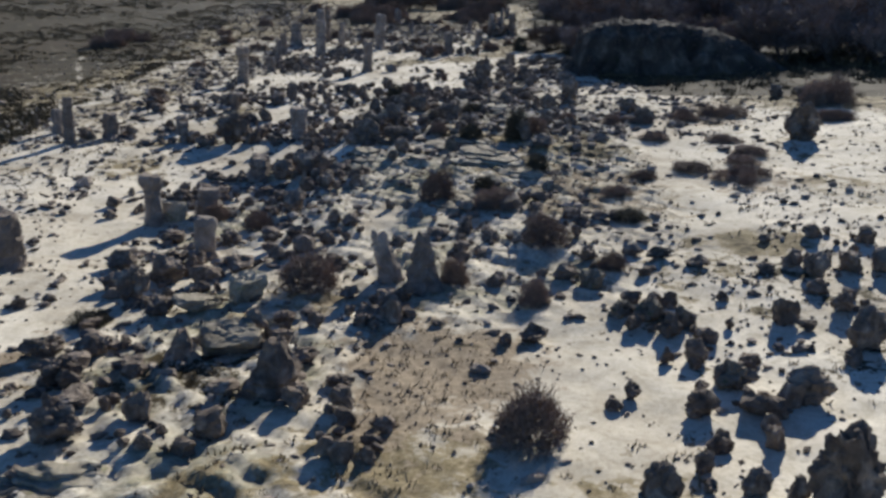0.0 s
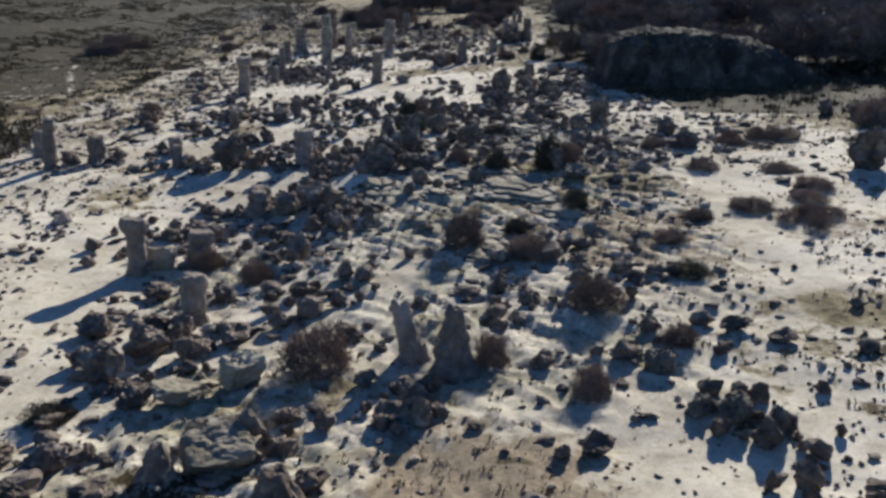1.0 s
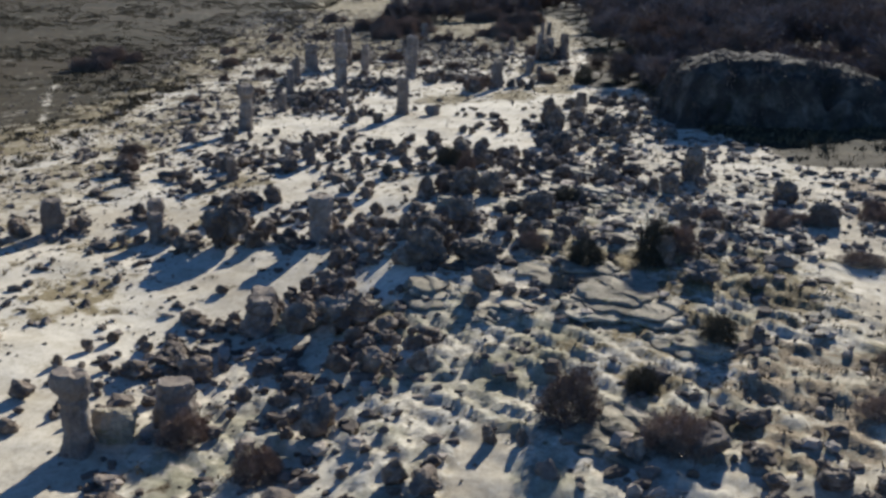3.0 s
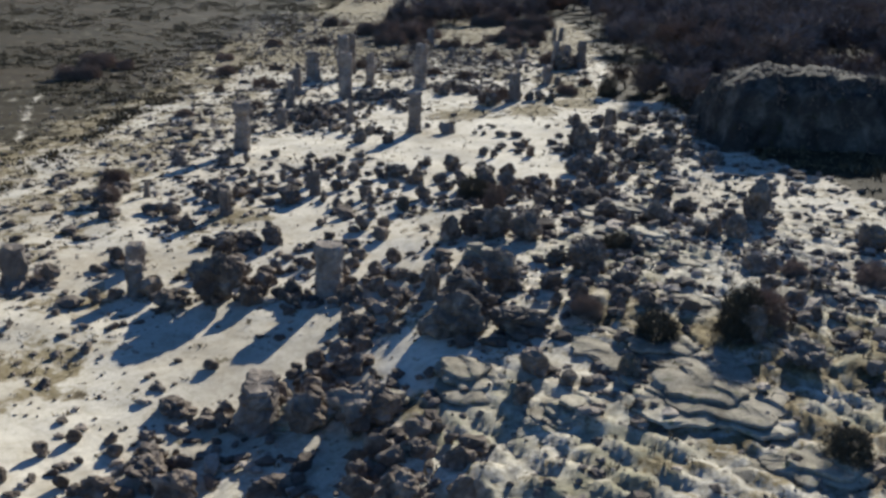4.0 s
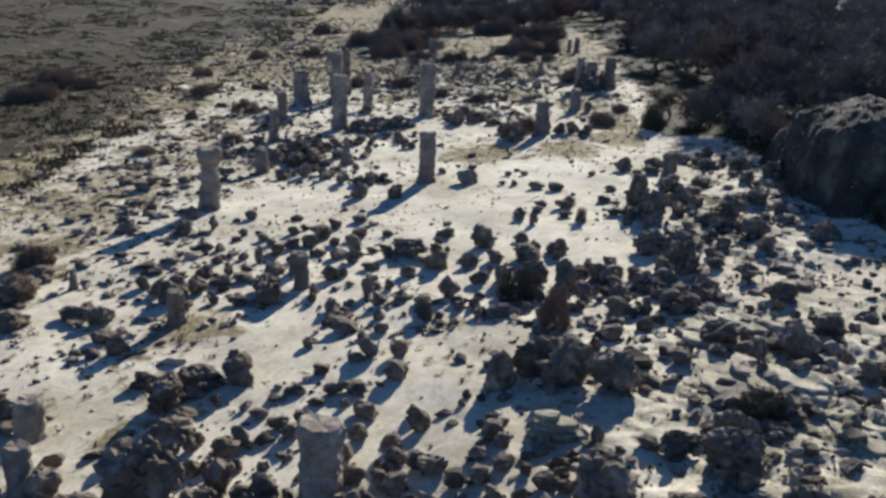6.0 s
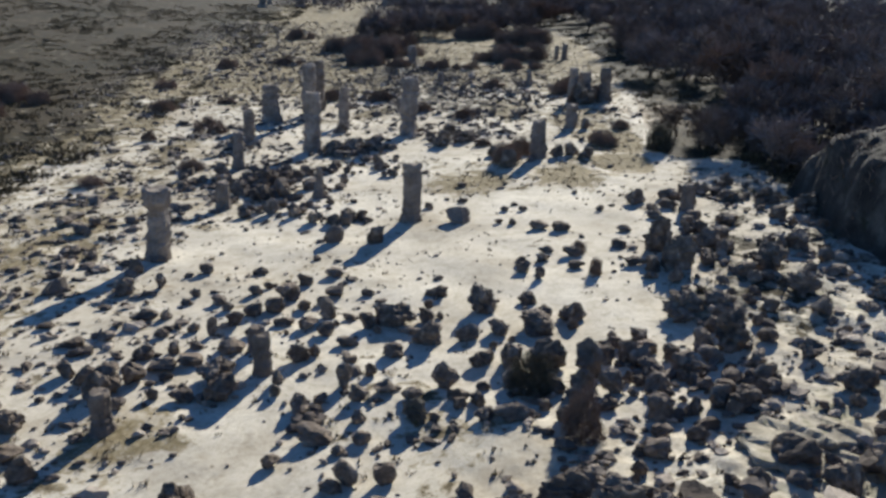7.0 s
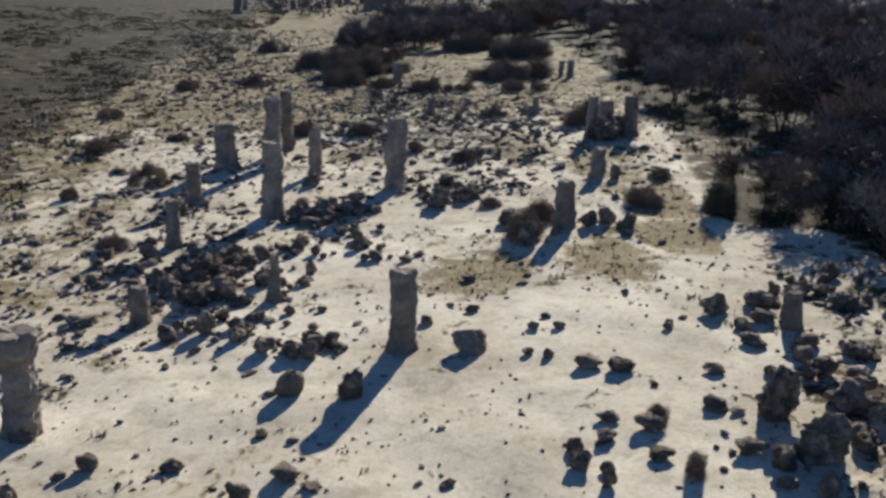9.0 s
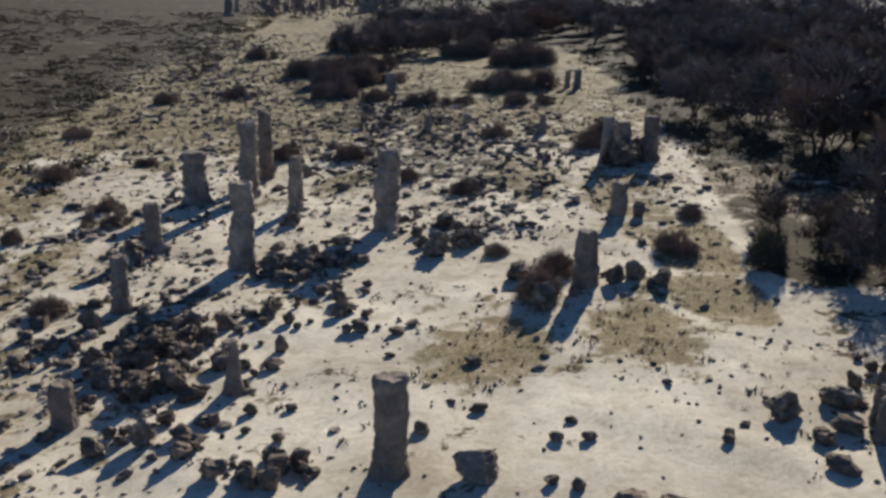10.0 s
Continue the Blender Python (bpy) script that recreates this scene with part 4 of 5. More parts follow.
boulder(-13.26, 51.43, 1.49, 0.71)
boulder(3.35, 44.79, 0.98, 0.47)
boulder(5.57, 43.89, 1.07, 0.45)
boulder(6.78, 56.20, 1.87, 0.83)
boulder(-4.57, 51.76, 0.91, 0.57)
boulder(-9.80, 27.08, 1.61, 1.17)
boulder(-7.83, 27.76, 1.72, 0.48)
boulder(-8.64, 25.65, 1.67, 0.47)
boulder(-5.24, 29.38, 2.59, 1.12, slab=True)
pillar(-3.02, 26.27, 1.5, 1.9, seed=618, taper=0.7, mat=ROCK_STONE, rough=1.4, label="pointed dark limestone rock standing in sand")
boulder(-2.51, 28.12, 1.23, 0.56)
boulder(-2.15, 25.09, 1.15, 0.78)
pillar(-6.43, 28.57, 1.05, 1.03, seed=621, taper=0.7, mat=ROCK_STONE, rough=1.4, label="pointed dark limestone rock standing in sand")
boulder(-10.15, 34.66, 1.69, 1.71)
boulder(-5.62, 34.00, 1.76, 1.27, slab=True)
boulder(-7.20, 33.14, 1.97, 0.58, slab=True)
boulder(7.71, 31.99, 1.08, 0.69, mossy=True)
boulder(8.61, 31.66, 1.28, 0.91, mossy=True)
boulder(9.52, 30.76, 0.83, 0.95, mossy=True)
boulder(10.10, 26.11, 1.25, 1.02, mossy=True)
boulder(8.71, 24.49, 1.1, 0.91)
boulder(10.13, 24.80, 0.69, 0.59)
boulder(8.77, 22.46, 0.9, 0.66)
boulder(12.96, 30.89, 1.0, 1.17)
boulder(11.82, 25.00, 1.55, 1.27)
boulder(10.34, 23.17, 0.59, 0.65)
boulder(-12.05, 64.69, 1.23, 1.04)
boulder(-14.73, 70.56, 1.83, 1.38)
boulder(-12.92, 71.82, 1.16, 1.08)
boulder(-3.55, 60.84, 2.46, 1.87, deep=1.0)
boulder(-4.87, 62.63, 0.96, 1.44)
boulder(-0.90, 69.72, 1.86, 1.59, deep=0.9)
boulder(-2.45, 70.31, 2.18, 1.65, deep=0.9)
boulder(1.13, 64.71, 1.74, 1.35, deep=0.9)
boulder(1.81, 61.53, 0.92, 0.62)
boulder(2.22, 62.95, 0.97, 0.75)
boulder(2.73, 60.91, 0.95, 0.65)
boulder(7.95, 69.42, 1.0, 1.24)
boulder(10.71, 18.99, 2.11, 2.73)
boulder(6.79, 20.29, 1.09, 1.02)
boulder(8.00, 20.28, 0.46, 0.38)
boulder(9.01, 20.13, 0.80, 0.76)
boulder(9.89, 19.93, 0.67, 0.74)
boulder(8.11, 21.22, 0.56, 0.61)
boulder(-4.34, 39.46, 1.23, 0.93, lit=True)
boulder(-6.23, 61.64, 0.86, 0.73)
boulder(-0.58, 39.82, 0.84, 0.58)
boulder(-4.34, 25.80, 1.26, 0.48)
boulder(-1.95, 54.04, 0.79, 0.76)
boulder(10.08, 22.40, 0.76, 0.77)
boulder(-8.03, 62.49, 0.88, 0.75)
boulder(-6.68, 55.71, 1.15, 0.71)
boulder(-7.19, 63.04, 0.90, 0.63)
boulder(-4.41, 23.24, 0.61, 0.28)
boulder(-6.14, 62.83, 0.90, 0.63)
boulder(-9.52, 29.07, 1.23, 0.88)
boulder(-4.20, 76.49, 1.32, 0.52)
boulder(-0.49, 55.10, 0.76, 0.57)
boulder(-5.04, 76.46, 0.91, 0.46)
boulder(-11.03, 55.90, 0.76, 0.47)
boulder(-7.03, 76.82, 1.06, 0.87, mossy=True)
boulder(-0.96, 31.41, 1.22, 0.64)
boulder(-1.53, 55.77, 1.25, 0.97)
boulder(-6.37, 41.59, 0.74, 0.49)
boulder(2.29, 41.51, 0.92, 0.92)
boulder(-8.69, 29.90, 0.54, 0.54)
boulder(-12.57, 56.09, 1.67, 0.64)
boulder(6.49, 24.93, 0.60, 0.36)
boulder(-0.45, 62.76, 1.23, 0.55, mossy=True)
boulder(-3.73, 31.49, 0.94, 0.49)
boulder(-8.39, 23.42, 1.81, 1.26)
boulder(-9.46, 30.00, 0.63, 0.53)
boulder(1.39, 55.62, 0.91, 0.90, mossy=True)
boulder(-1.40, 76.94, 0.79, 0.46)
boulder(-8.63, 57.45, 0.61, 0.54)
boulder(7.09, 25.54, 0.67, 0.63)
boulder(-2.93, 32.01, 0.80, 0.46)
boulder(-8.04, 57.65, 0.68, 0.63)
boulder(-8.12, 64.61, 1.11, 0.77)
boulder(-7.29, 57.90, 1.11, 0.81)
boulder(-2.30, 77.60, 0.81, 0.54)
boulder(-0.43, 32.68, 1.12, 0.71)
boulder(1.73, 76.68, 0.65, 0.68)
boulder(-1.16, 26.36, 0.94, 0.38)
boulder(-10.67, 77.97, 0.88, 0.67)
boulder(7.43, 41.82, 0.82, 0.51)
boulder(0.45, 77.34, 0.66, 0.58)
boulder(0.19, 33.30, 0.98, 0.76)
boulder(-10.07, 78.39, 0.64, 0.38)
boulder(-8.15, 78.77, 0.89, 0.50)
boulder(-4.14, 78.70, 0.83, 0.48)
boulder(-10.63, 31.66, 0.99, 0.52)
boulder(3.17, 88.34, 0.84, 0.74)
boulder(-2.86, 90.16, 0.71, 0.63)
boulder(-10.73, 65.51, 1.00, 0.76)
boulder(8.25, 42.56, 1.00, 0.43)
boulder(-1.88, 33.75, 0.97, 0.50)
boulder(-13.57, 65.01, 2.5, 2.5, deep=0.9)
boulder(-15.25, 64.34, 2.2, 1.0)
boulder(-6.27, 65.86, 1.01, 0.53)
boulder(-1.62, 79.31, 1.37, 1.58)
boulder(3.87, 77.62, 1.18, 0.53)
boulder(-3.92, 59.14, 2.13, 1.89, deep=1.1)
boulder(2.47, 44.36, 1.02, 0.90)
boulder(-0.65, 90.47, 0.92, 0.37)
boulder(2.45, 89.63, 1.03, 0.87)
boulder(-5.5, 98.7, 1.5, 0.95, lit=True)
boulder(4.30, 44.55, 1.49, 0.74, lit=True)
boulder(-12.28, 59.04, 0.70, 0.43)
boulder(-0.09, 65.76, 1.37, 0.81, mossy=True)
boulder(-2.90, 80.11, 1.37, 1.25)
boulder(0.34, 79.37, 1.00, 0.66)
boulder(-0.42, 44.93, 0.50, 0.55)
boulder(-1.28, 45.08, 0.54, 0.62)
boulder(8.58, 28.14, 0.64, 0.68)
boulder(1.72, 79.24, 0.88, 0.78)
boulder(-7.36, 49.71, 1.35, 0.51)
boulder(3.58, 90.06, 1.69, 1.72)
boulder(-3.99, 80.44, 1.01, 0.86)
boulder(1.86, 90.60, 1.05, 0.47)
boulder(3.57, 35.11, 1.05, 0.63)
boulder(-7.58, 60.82, 1.56, 1.16)
boulder(-1.90, 91.69, 0.88, 0.40)
boulder(7.13, 34.85, 1.39, 0.83, mossy=True)
boulder(-4.79, 80.70, 0.88, 0.51)
boulder(1.43, 66.08, 1.23, 1.24)
boulder(4.43, 98.11, 1.19, 0.48)
boulder(-0.13, 80.43, 0.86, 0.91)
boulder(6.22, 35.60, 1.42, 0.77)
boulder(13.87, 27.49, 0.80, 0.52)
boulder(3.73, 29.57, 0.56, 0.49)
boulder(4.58, 29.88, 1.15, 0.76)
boulder(-16.42, 65.69, 1.26, 1.07)
boulder(3.98, 79.80, 0.91, 0.62)
boulder(-7.13, 101.35, 0.70, 0.42)
boulder(5.14, 90.71, 1.27, 0.73)
boulder(-11.23, 81.47, 0.88, 0.78)
boulder(12.16, 28.74, 0.50, 0.25)
boulder(1.97, 100.31, 0.39, 0.27)
boulder(14.69, 28.39, 1.43, 1.65)
boulder(3.32, 92.56, 1.65, 1.97)
boulder(4.59, 99.72, 0.90, 0.47)
boulder(-8.60, 32.90, 1.62, 0.85)
boulder(-6.71, 82.72, 1.26, 1.11)
boulder(9.09, 30.21, 0.94, 0.99)
boulder(5.69, 80.12, 1.08, 0.80)
boulder(3.45, 81.25, 1.63, 1.56)
boulder(0.46, 81.95, 0.94, 0.64)
boulder(1.75, 93.43, 1.13, 0.43)
boulder(-5.38, 82.88, 0.94, 0.64)
boulder(-15.14, 67.46, 0.95, 0.80)
boulder(-9.73, 37.00, 1.90, 1.37)
boulder(5.56, 100.17, 1.13, 0.56)
boulder(-4.30, 83.19, 0.95, 0.64)
boulder(-14.00, 68.49, 1.51, 0.85)
boulder(-11.37, 29.47, 1.66, 0.88)
boulder(3.91, 101.33, 1.48, 1.02)
boulder(11.13, 30.60, 0.46, 0.43)
boulder(5.64, 93.02, 1.53, 1.11)
boulder(10.02, 37.39, 1.31, 0.57, mossy=True)
boulder(-12.21, 52.46, 1.87, 0.71)
boulder(13.56, 30.36, 0.79, 0.39)
boulder(-16.72, 82.05, 0.94, 0.66)
boulder(-15.73, 82.45, 0.72, 0.59)
boulder(9.11, 37.97, 0.98, 0.56)
boulder(-4.59, 70.28, 1.18, 1.42)
boulder(-8.13, 84.73, 1.83, 0.95)
boulder(5.81, 101.83, 1.34, 0.77)
boulder(2.55, 84.27, 1.94, 1.14)
boulder(-0.57, 96.52, 1.09, 0.54)
boulder(-4.82, 85.54, 1.60, 1.21)
boulder(-3.22, 71.41, 1.96, 1.37)
boulder(15.03, 31.44, 0.90, 0.89)
boulder(5.38, 95.18, 0.83, 0.70)
boulder(3.99, 84.48, 1.98, 1.00)
boulder(-14.15, 84.84, 0.76, 0.67)
boulder(11.50, 33.09, 0.56, 0.44)
boulder(6.92, 103.12, 0.72, 0.64)
boulder(-16.69, 104.75, 1.77, 1.08)
boulder(-2.99, 86.37, 1.01, 0.51)
boulder(-14.17, 71.60, 2.10, 0.95)
boulder(6.63, 70.34, 0.85, 0.68)
boulder(7.53, 84.05, 1.07, 0.82)
boulder(-15.72, 105.56, 1.27, 1.17)
boulder(3.73, 71.97, 1.08, 0.92)
boulder(-6.45, 87.51, 1.08, 0.56)
boulder(-15.93, 71.76, 0.96, 0.63)
boulder(5.12, 72.16, 1.51, 1.53)
boulder(7.70, 96.96, 1.52, 0.68)
boulder(-12.59, 87.68, 1.35, 0.79)
boulder(7.67, 65.16, 1.31, 0.87)
boulder(9.20, 35.75, 0.59, 0.40)
boulder(-18.30, 106.18, 1.70, 1.04)
boulder(-14.53, 107.18, 0.93, 0.74)
boulder(2.82, 73.30, 1.32, 0.91)
boulder(15.32, 34.97, 1.29, 1.17)
boulder(1.31, 53.51, 0.65, 0.36)
boulder(13.71, 35.61, 0.86, 0.42)
boulder(-14.33, 34.11, 0.87, 0.55)
boulder(-11.09, 43.13, 1.35, 0.75)
boulder(-2.81, 37.32, 1.30, 0.72)
boulder(11.37, 36.54, 1.09, 0.53)
boulder(7.82, 86.82, 1.75, 1.11)
boulder(16.70, 35.36, 1.32, 0.96)
boulder(14.90, 36.14, 1.10, 0.77)
boulder(-12.15, 89.34, 0.79, 0.61)
boulder(17.87, 35.21, 1.32, 1.20)
boulder(-1.76, 58.83, 2.43, 1.03)
boulder(-17.16, 108.62, 2.13, 1.36)
boulder(6.69, 74.04, 1.38, 0.96)
boulder(-15.42, 109.49, 0.99, 0.83)
boulder(-19.60, 88.85, 1.06, 0.84)
boulder(-2.19, 111.38, 1.61, 1.43)
boulder(-18.25, 89.50, 0.69, 0.86)
boulder(7.39, 89.55, 2.08, 1.39)
boulder(-21.26, 66.80, 1.08, 1.02)
boulder(9.20, 101.45, 1.70, 0.69)
boulder(18.55, 38.33, 1.19, 0.84)
boulder(16.62, 39.26, 1.20, 0.70)
boulder(-13.45, 112.75, 1.01, 0.70)
boulder(6.25, 77.77, 1.46, 0.91)
boulder(-19.42, 69.39, 0.97, 0.93)
boulder(5.81, 58.45, 1.47, 1.49)
boulder(-19.29, 77.06, 1.18, 0.85)
boulder(-20.71, 111.60, 1.08, 1.02)
boulder(3.12, 113.63, 1.09, 0.93)
boulder(1.12, 114.19, 1.24, 1.01)
boulder(-12.90, 72.66, 1.04, 1.05)
boulder(-22.40, 76.45, 1.55, 0.86)
boulder(9.47, 92.45, 1.75, 1.06)
boulder(2.06, 114.43, 1.06, 1.05)
boulder(-2.83, 115.37, 1.51, 0.93)
boulder(-17.18, 79.21, 1.52, 1.31)
boulder(-9.54, 95.3, 1.35, 1.05)
boulder(-11.6, 95.6, 1.2, 1.0, lit=True)
boulder(9.87, 73.02, 1.96, 2.43)
boulder(-2.25, 62.73, 2.4, 1.9, deep=0.8)
boulder(-2.92, 83.47, 1.92, 0.85)
boulder(-14.25, 118.07, 1.67, 1.10)
boulder(-12.99, 118.57, 1.68, 1.17)
boulder(-1.53, 84.38, 1.36, 0.84)
boulder(-11.64, 118.97, 1.42, 0.93)
boulder(-6.55, 119.63, 1.97, 1.43)
boulder(-4.62, 121.05, 1.58, 1.02)
boulder(-11.98, 65.85, 1.15, 1.11)
boulder(12.20, 98.74, 1.73, 1.11)
boulder(10.73, 85.61, 1.76, 1.01)
boulder(-13.83, 80.24, 1.71, 0.94)
boulder(10.83, 100.91, 1.78, 0.90)
boulder(-5.91, 124.63, 1.82, 1.02)
boulder(-23.69, 79.51, 2.70, 1.18)
boulder(4.52, 124.81, 1.12, 1.02)
boulder(-14.40, 126.26, 1.14, 0.97)
boulder(-23.91, 65.63, 1.46, 1.01)
boulder(22.73, 58.78, 2.93, 2.73)
boulder(14.08, 64.40, 1.56, 1.28)
boulder(13.62, 68.57, 1.85, 1.36)
boulder(6.36, 137.94, 3.07, 2.45)
boulder(8.01, 140.23, 2.80, 1.79)
boulder(27.41, 73.85, 1.27, 1.04)
boulder(25.79, 74.89, 1.71, 1.10)
shrub(4.10, 22.85, 2.02, 1.71, dense=True)
shrub(5.71, 39.38, 1.95, 1.32, dense=True)
shrub(-2.39, 75.12, 1.27, 1.70, dense=True)
shrub(0.10, 89.45, 0.64, 0.81, dense=True)
shrub(-8.66, 33.46, 0.89, 0.64, green=True, dense=True)
shrub(5.23, 58.39, 1.56, 1.95, green=True, dense=True)
shrub(0.98, 46.20, 1.82, 1.71, dense=True)
shrub(0.53, 59.95, 1.21, 0.73, dense=True)
shrub(-10.15, 46.69, 1.57, 1.06, dense=True)
shrub(-0.20, 92.67, 0.70, 0.64, dense=True)
shrub(-10.85, 32.38, 1.62, 0.57, green=True, dense=True)
shrub(9.63, 46.35, 1.46, 0.55, dense=True)
shrub(3.23, 47.90, 1.10, 0.81, green=True, dense=True)
shrub(4.90, 33.19, 1.27, 1.05, dense=True)
shrub(-3.45, 34.88, 2.53, 1.43, dense=True)
shrub(1.97, 35.01, 1.26, 1.24, dense=True)
shrub(6.09, 50.86, 1.26, 0.94, green=True, dense=True)
shrub(11.56, 49.76, 1.43, 0.55, dense=True)
shrub(8.95, 64.53, 1.26, 0.55, dense=True)
shrub(8.06, 36.35, 1.27, 0.73, dense=True)
shrub(2.69, 67.76, 1.52, 0.81, green=True, dense=True)
shrub(-7.47, 44.55, 1.45, 1.11, dense=True)
shrub(-2.29, 112.79, 2.12, 1.45, dense=True)
shrub(-3.47, 78.39, 1.65, 1.28, green=True, dense=True)
shrub(9.69, 42.52, 1.73, 0.55, green=True, dense=True)
shrub_patch(16.09, 49.33, 3.80, 0.80, 6)
shrub(3.69, 44.74, 2.06, 1.12, dense=True)
shrub(-23.12, 113.48, 1.86, 0.89, dense=True)
shrub_patch(-23.04, 79.30, 3.20, 1.63, 5)
shrub(8.20, 115.29, 1.84, 1.98, green=True, dense=True)
shrub(14.33, 51.29, 2.41, 0.55, dense=True)
shrub_patch(5.70, 118.40, 3.30, 1.14, 5)
shrub(-3.56, 119.22, 1.36, 0.57, dense=True)
shrub_patch(12.71, 64.59, 3.10, 0.80, 5)
shrub(18.38, 54.88, 2.25, 0.55, dense=True)
shrub(-1.08, 115.78, 1.79, 1.35, dense=True)
shrub_patch(17.33, 65.65, 3.30, 0.80, 5)
shrub(7.17, 124.33, 1.50, 0.75, dense=True)
shrub(13.72, 58.96, 1.87, 0.55, dense=True)
shrub(17.74, 58.36, 2.20, 0.55, dense=True)
shrub(17.35, 52.49, 1.89, 0.55, dense=True)
shrub(-29.36, 124.76, 1.33, 0.89, dense=True)
shrub(2.56, 57.95, 1.68, 1.04, green=True, dense=True)
shrub_patch(-25.50, 127.90, 2.70, 1.53, 4)
shrub(-4.73, 132.12, 2.07, 1.01, dense=True)
shrub(6.39, 59.69, 1.80, 1.28, dense=True)
shrub(-28.29, 109.16, 1.76, 0.70, dense=True)
shrub(-8.24, 135.72, 1.83, 0.96, dense=True)
shrub_patch(7.10, 138.40, 4.20, 2.80, 6)
shrub_patch(25.50, 65.64, 4.80, 0.80, 7)
shrub_patch(20.01, 66.91, 3.60, 0.80, 5)
shrub(-12.50, 143.94, 2.48, 1.23, dense=True)
shrub_patch(5.50, 144.90, 5.00, 3.45, 8)
shrub(-32.72, 140.17, 2.52, 1.24, dense=True)
shrub(-17.56, 145.02, 2.54, 1.26, dense=True)
shrub_patch(29.24, 71.20, 5.30, 2.83, 8)
shrub_patch(-28.30, 145.00, 2.60, 1.12, 4)
shrub_patch(-1.40, 150.30, 3.10, 1.33, 5)
shrub_patch(-26.10, 130.70, 2.80, 1.50, 4)
shrub_patch(-24.28, 83.73, 3.10, 1.38, 4)
shrub_patch(-37.40, 157.90, 3.20, 1.38, 5)
shrub_patch(2.90, 166.70, 5.00, 2.02, 7)
shrub_patch(-3.70, 168.80, 3.30, 1.49, 5)
shrub_patch(-7.30, 170.10, 3.90, 2.04, 6)
shrub_patch(-13.00, 173.90, 4.10, 3.90, 6)
shrub_patch(-16.80, 177.50, 5.40, 3.36, 8)
shrub_patch(-1.30, 178.40, 4.30, 1.87, 6)
shrub_patch(-34.00, 176.90, 3.70, 1.67, 5)
shrub_patch(-27.40, 179.60, 3.80, 1.95, 6)
shrub_patch(3.10, 177.60, 7.10, 2.94, 11)
shrub_patch(-48.00, 136.30, 5.30, 1.85, 8)
shrub_patch(-11.30, 189.00, 4.00, 3.20, 6)
shrub_patch(-16.70, 187.60, 8.50, 5.28, 13)
shrub_patch(-47.90, 146.20, 4.30, 1.67, 6)
shrub_patch(-20.90, 199.30, 8.00, 5.50, 12)
shrub_patch(5.70, 201.70, 8.90, 4.11, 14)
shrub_patch(-13.90, 202.40, 6.70, 4.21, 10)
shrub_patch(-1.00, 215.10, 8.20, 3.80, 13)
shrub_patch(-32.00, 222.10, 5.30, 3.32, 8)
shrub_patch(-17.20, 232.10, 11.00, 5.11, 17)
shrub_patch(-52.40, 148.90, 6.50, 2.27, 10)
cobble(-2.66, 76.25, 0.74, 0.48)
cobble(-8.78, 76.96, 0.60, 0.36)
cobble(-10.11, 77.13, 0.76, 0.29)
cobble(-6.82, 64.15, 0.61, 0.54)
cobble(-5.85, 78.02, 0.70, 0.35)
cobble(-7.14, 78.19, 0.70, 0.35)
cobble(-2.32, 89.15, 0.47, 0.53)
cobble(-8.90, 78.34, 0.63, 0.47)
cobble(-7.22, 65.16, 0.63, 0.56)
cobble(-2.80, 78.26, 0.63, 0.47)
cobble(2.26, 88.73, 0.64, 0.31)
cobble(-11.56, 78.94, 0.41, 0.36)
cobble(2.61, 78.57, 0.83, 0.46)
cobble(-14.39, 78.80, 0.83, 0.36)
cobble(-8.66, 80.13, 0.42, 0.47)
cobble(-11.62, 79.75, 0.50, 0.45)
cobble(-16.33, 78.20, 0.50, 0.35)
cobble(-8.78, 67.07, 0.68, 0.41)
cobble(-15.47, 78.86, 0.42, 0.38)
cobble(-7.53, 67.28, 0.65, 0.52)
cobble(-3.09, 100.54, 0.52, 0.26)
cobble(-2.10, 100.45, 0.52, 0.26)
cobble(-9.43, 81.28, 0.52, 0.20)
cobble(1.30, 80.52, 0.70, 0.52)
cobble(-7.99, 81.63, 0.87, 0.48)
cobble(2.53, 80.32, 0.88, 0.49)
cobble(-6.75, 68.23, 0.71, 0.63)
cobble(-18.48, 64.74, 0.53, 0.57)
cobble(-16.50, 80.11, 0.80, 0.71)
cobble(-8.97, 68.37, 0.36, 0.28)
cobble(-11.52, 101.32, 0.43, 0.26)
cobble(-10.71, 81.91, 0.45, 0.40)
cobble(-17.95, 65.50, 0.81, 0.41)
cobble(-2.50, 101.70, 0.43, 0.16)
cobble(-11.87, 68.18, 0.54, 0.58)
cobble(-15.73, 81.15, 1.00, 0.38)
cobble(-14.90, 81.43, 0.91, 0.34)
cobble(2.55, 81.40, 0.73, 0.64)
cobble(-6.99, 69.10, 0.55, 0.38)
cobble(-9.65, 82.72, 0.82, 0.31)
cobble(-18.08, 80.19, 0.82, 0.62)
cobble(-8.30, 69.19, 0.73, 0.45)
cobble(-10.98, 68.93, 0.73, 0.35)
cobble(-13.73, 82.40, 1.29, 0.49)
cobble(-10.30, 69.20, 0.55, 0.39)
cobble(-17.49, 80.98, 0.74, 0.34)
cobble(-18.88, 80.69, 0.75, 0.56)
cobble(4.84, 81.65, 0.75, 0.46)
cobble(-10.58, 83.81, 0.75, 0.46)
cobble(-11.37, 103.38, 0.45, 0.23)
cobble(-11.74, 69.77, 0.57, 0.22)
cobble(-15.04, 82.82, 0.57, 0.22)
cobble(-12.74, 103.35, 0.57, 0.38)
cobble(-10.07, 70.26, 0.57, 0.22)
cobble(-13.25, 83.86, 0.58, 0.34)
cobble(-8.87, 70.89, 0.96, 0.37)
cobble(-11.34, 84.51, 0.77, 0.47)
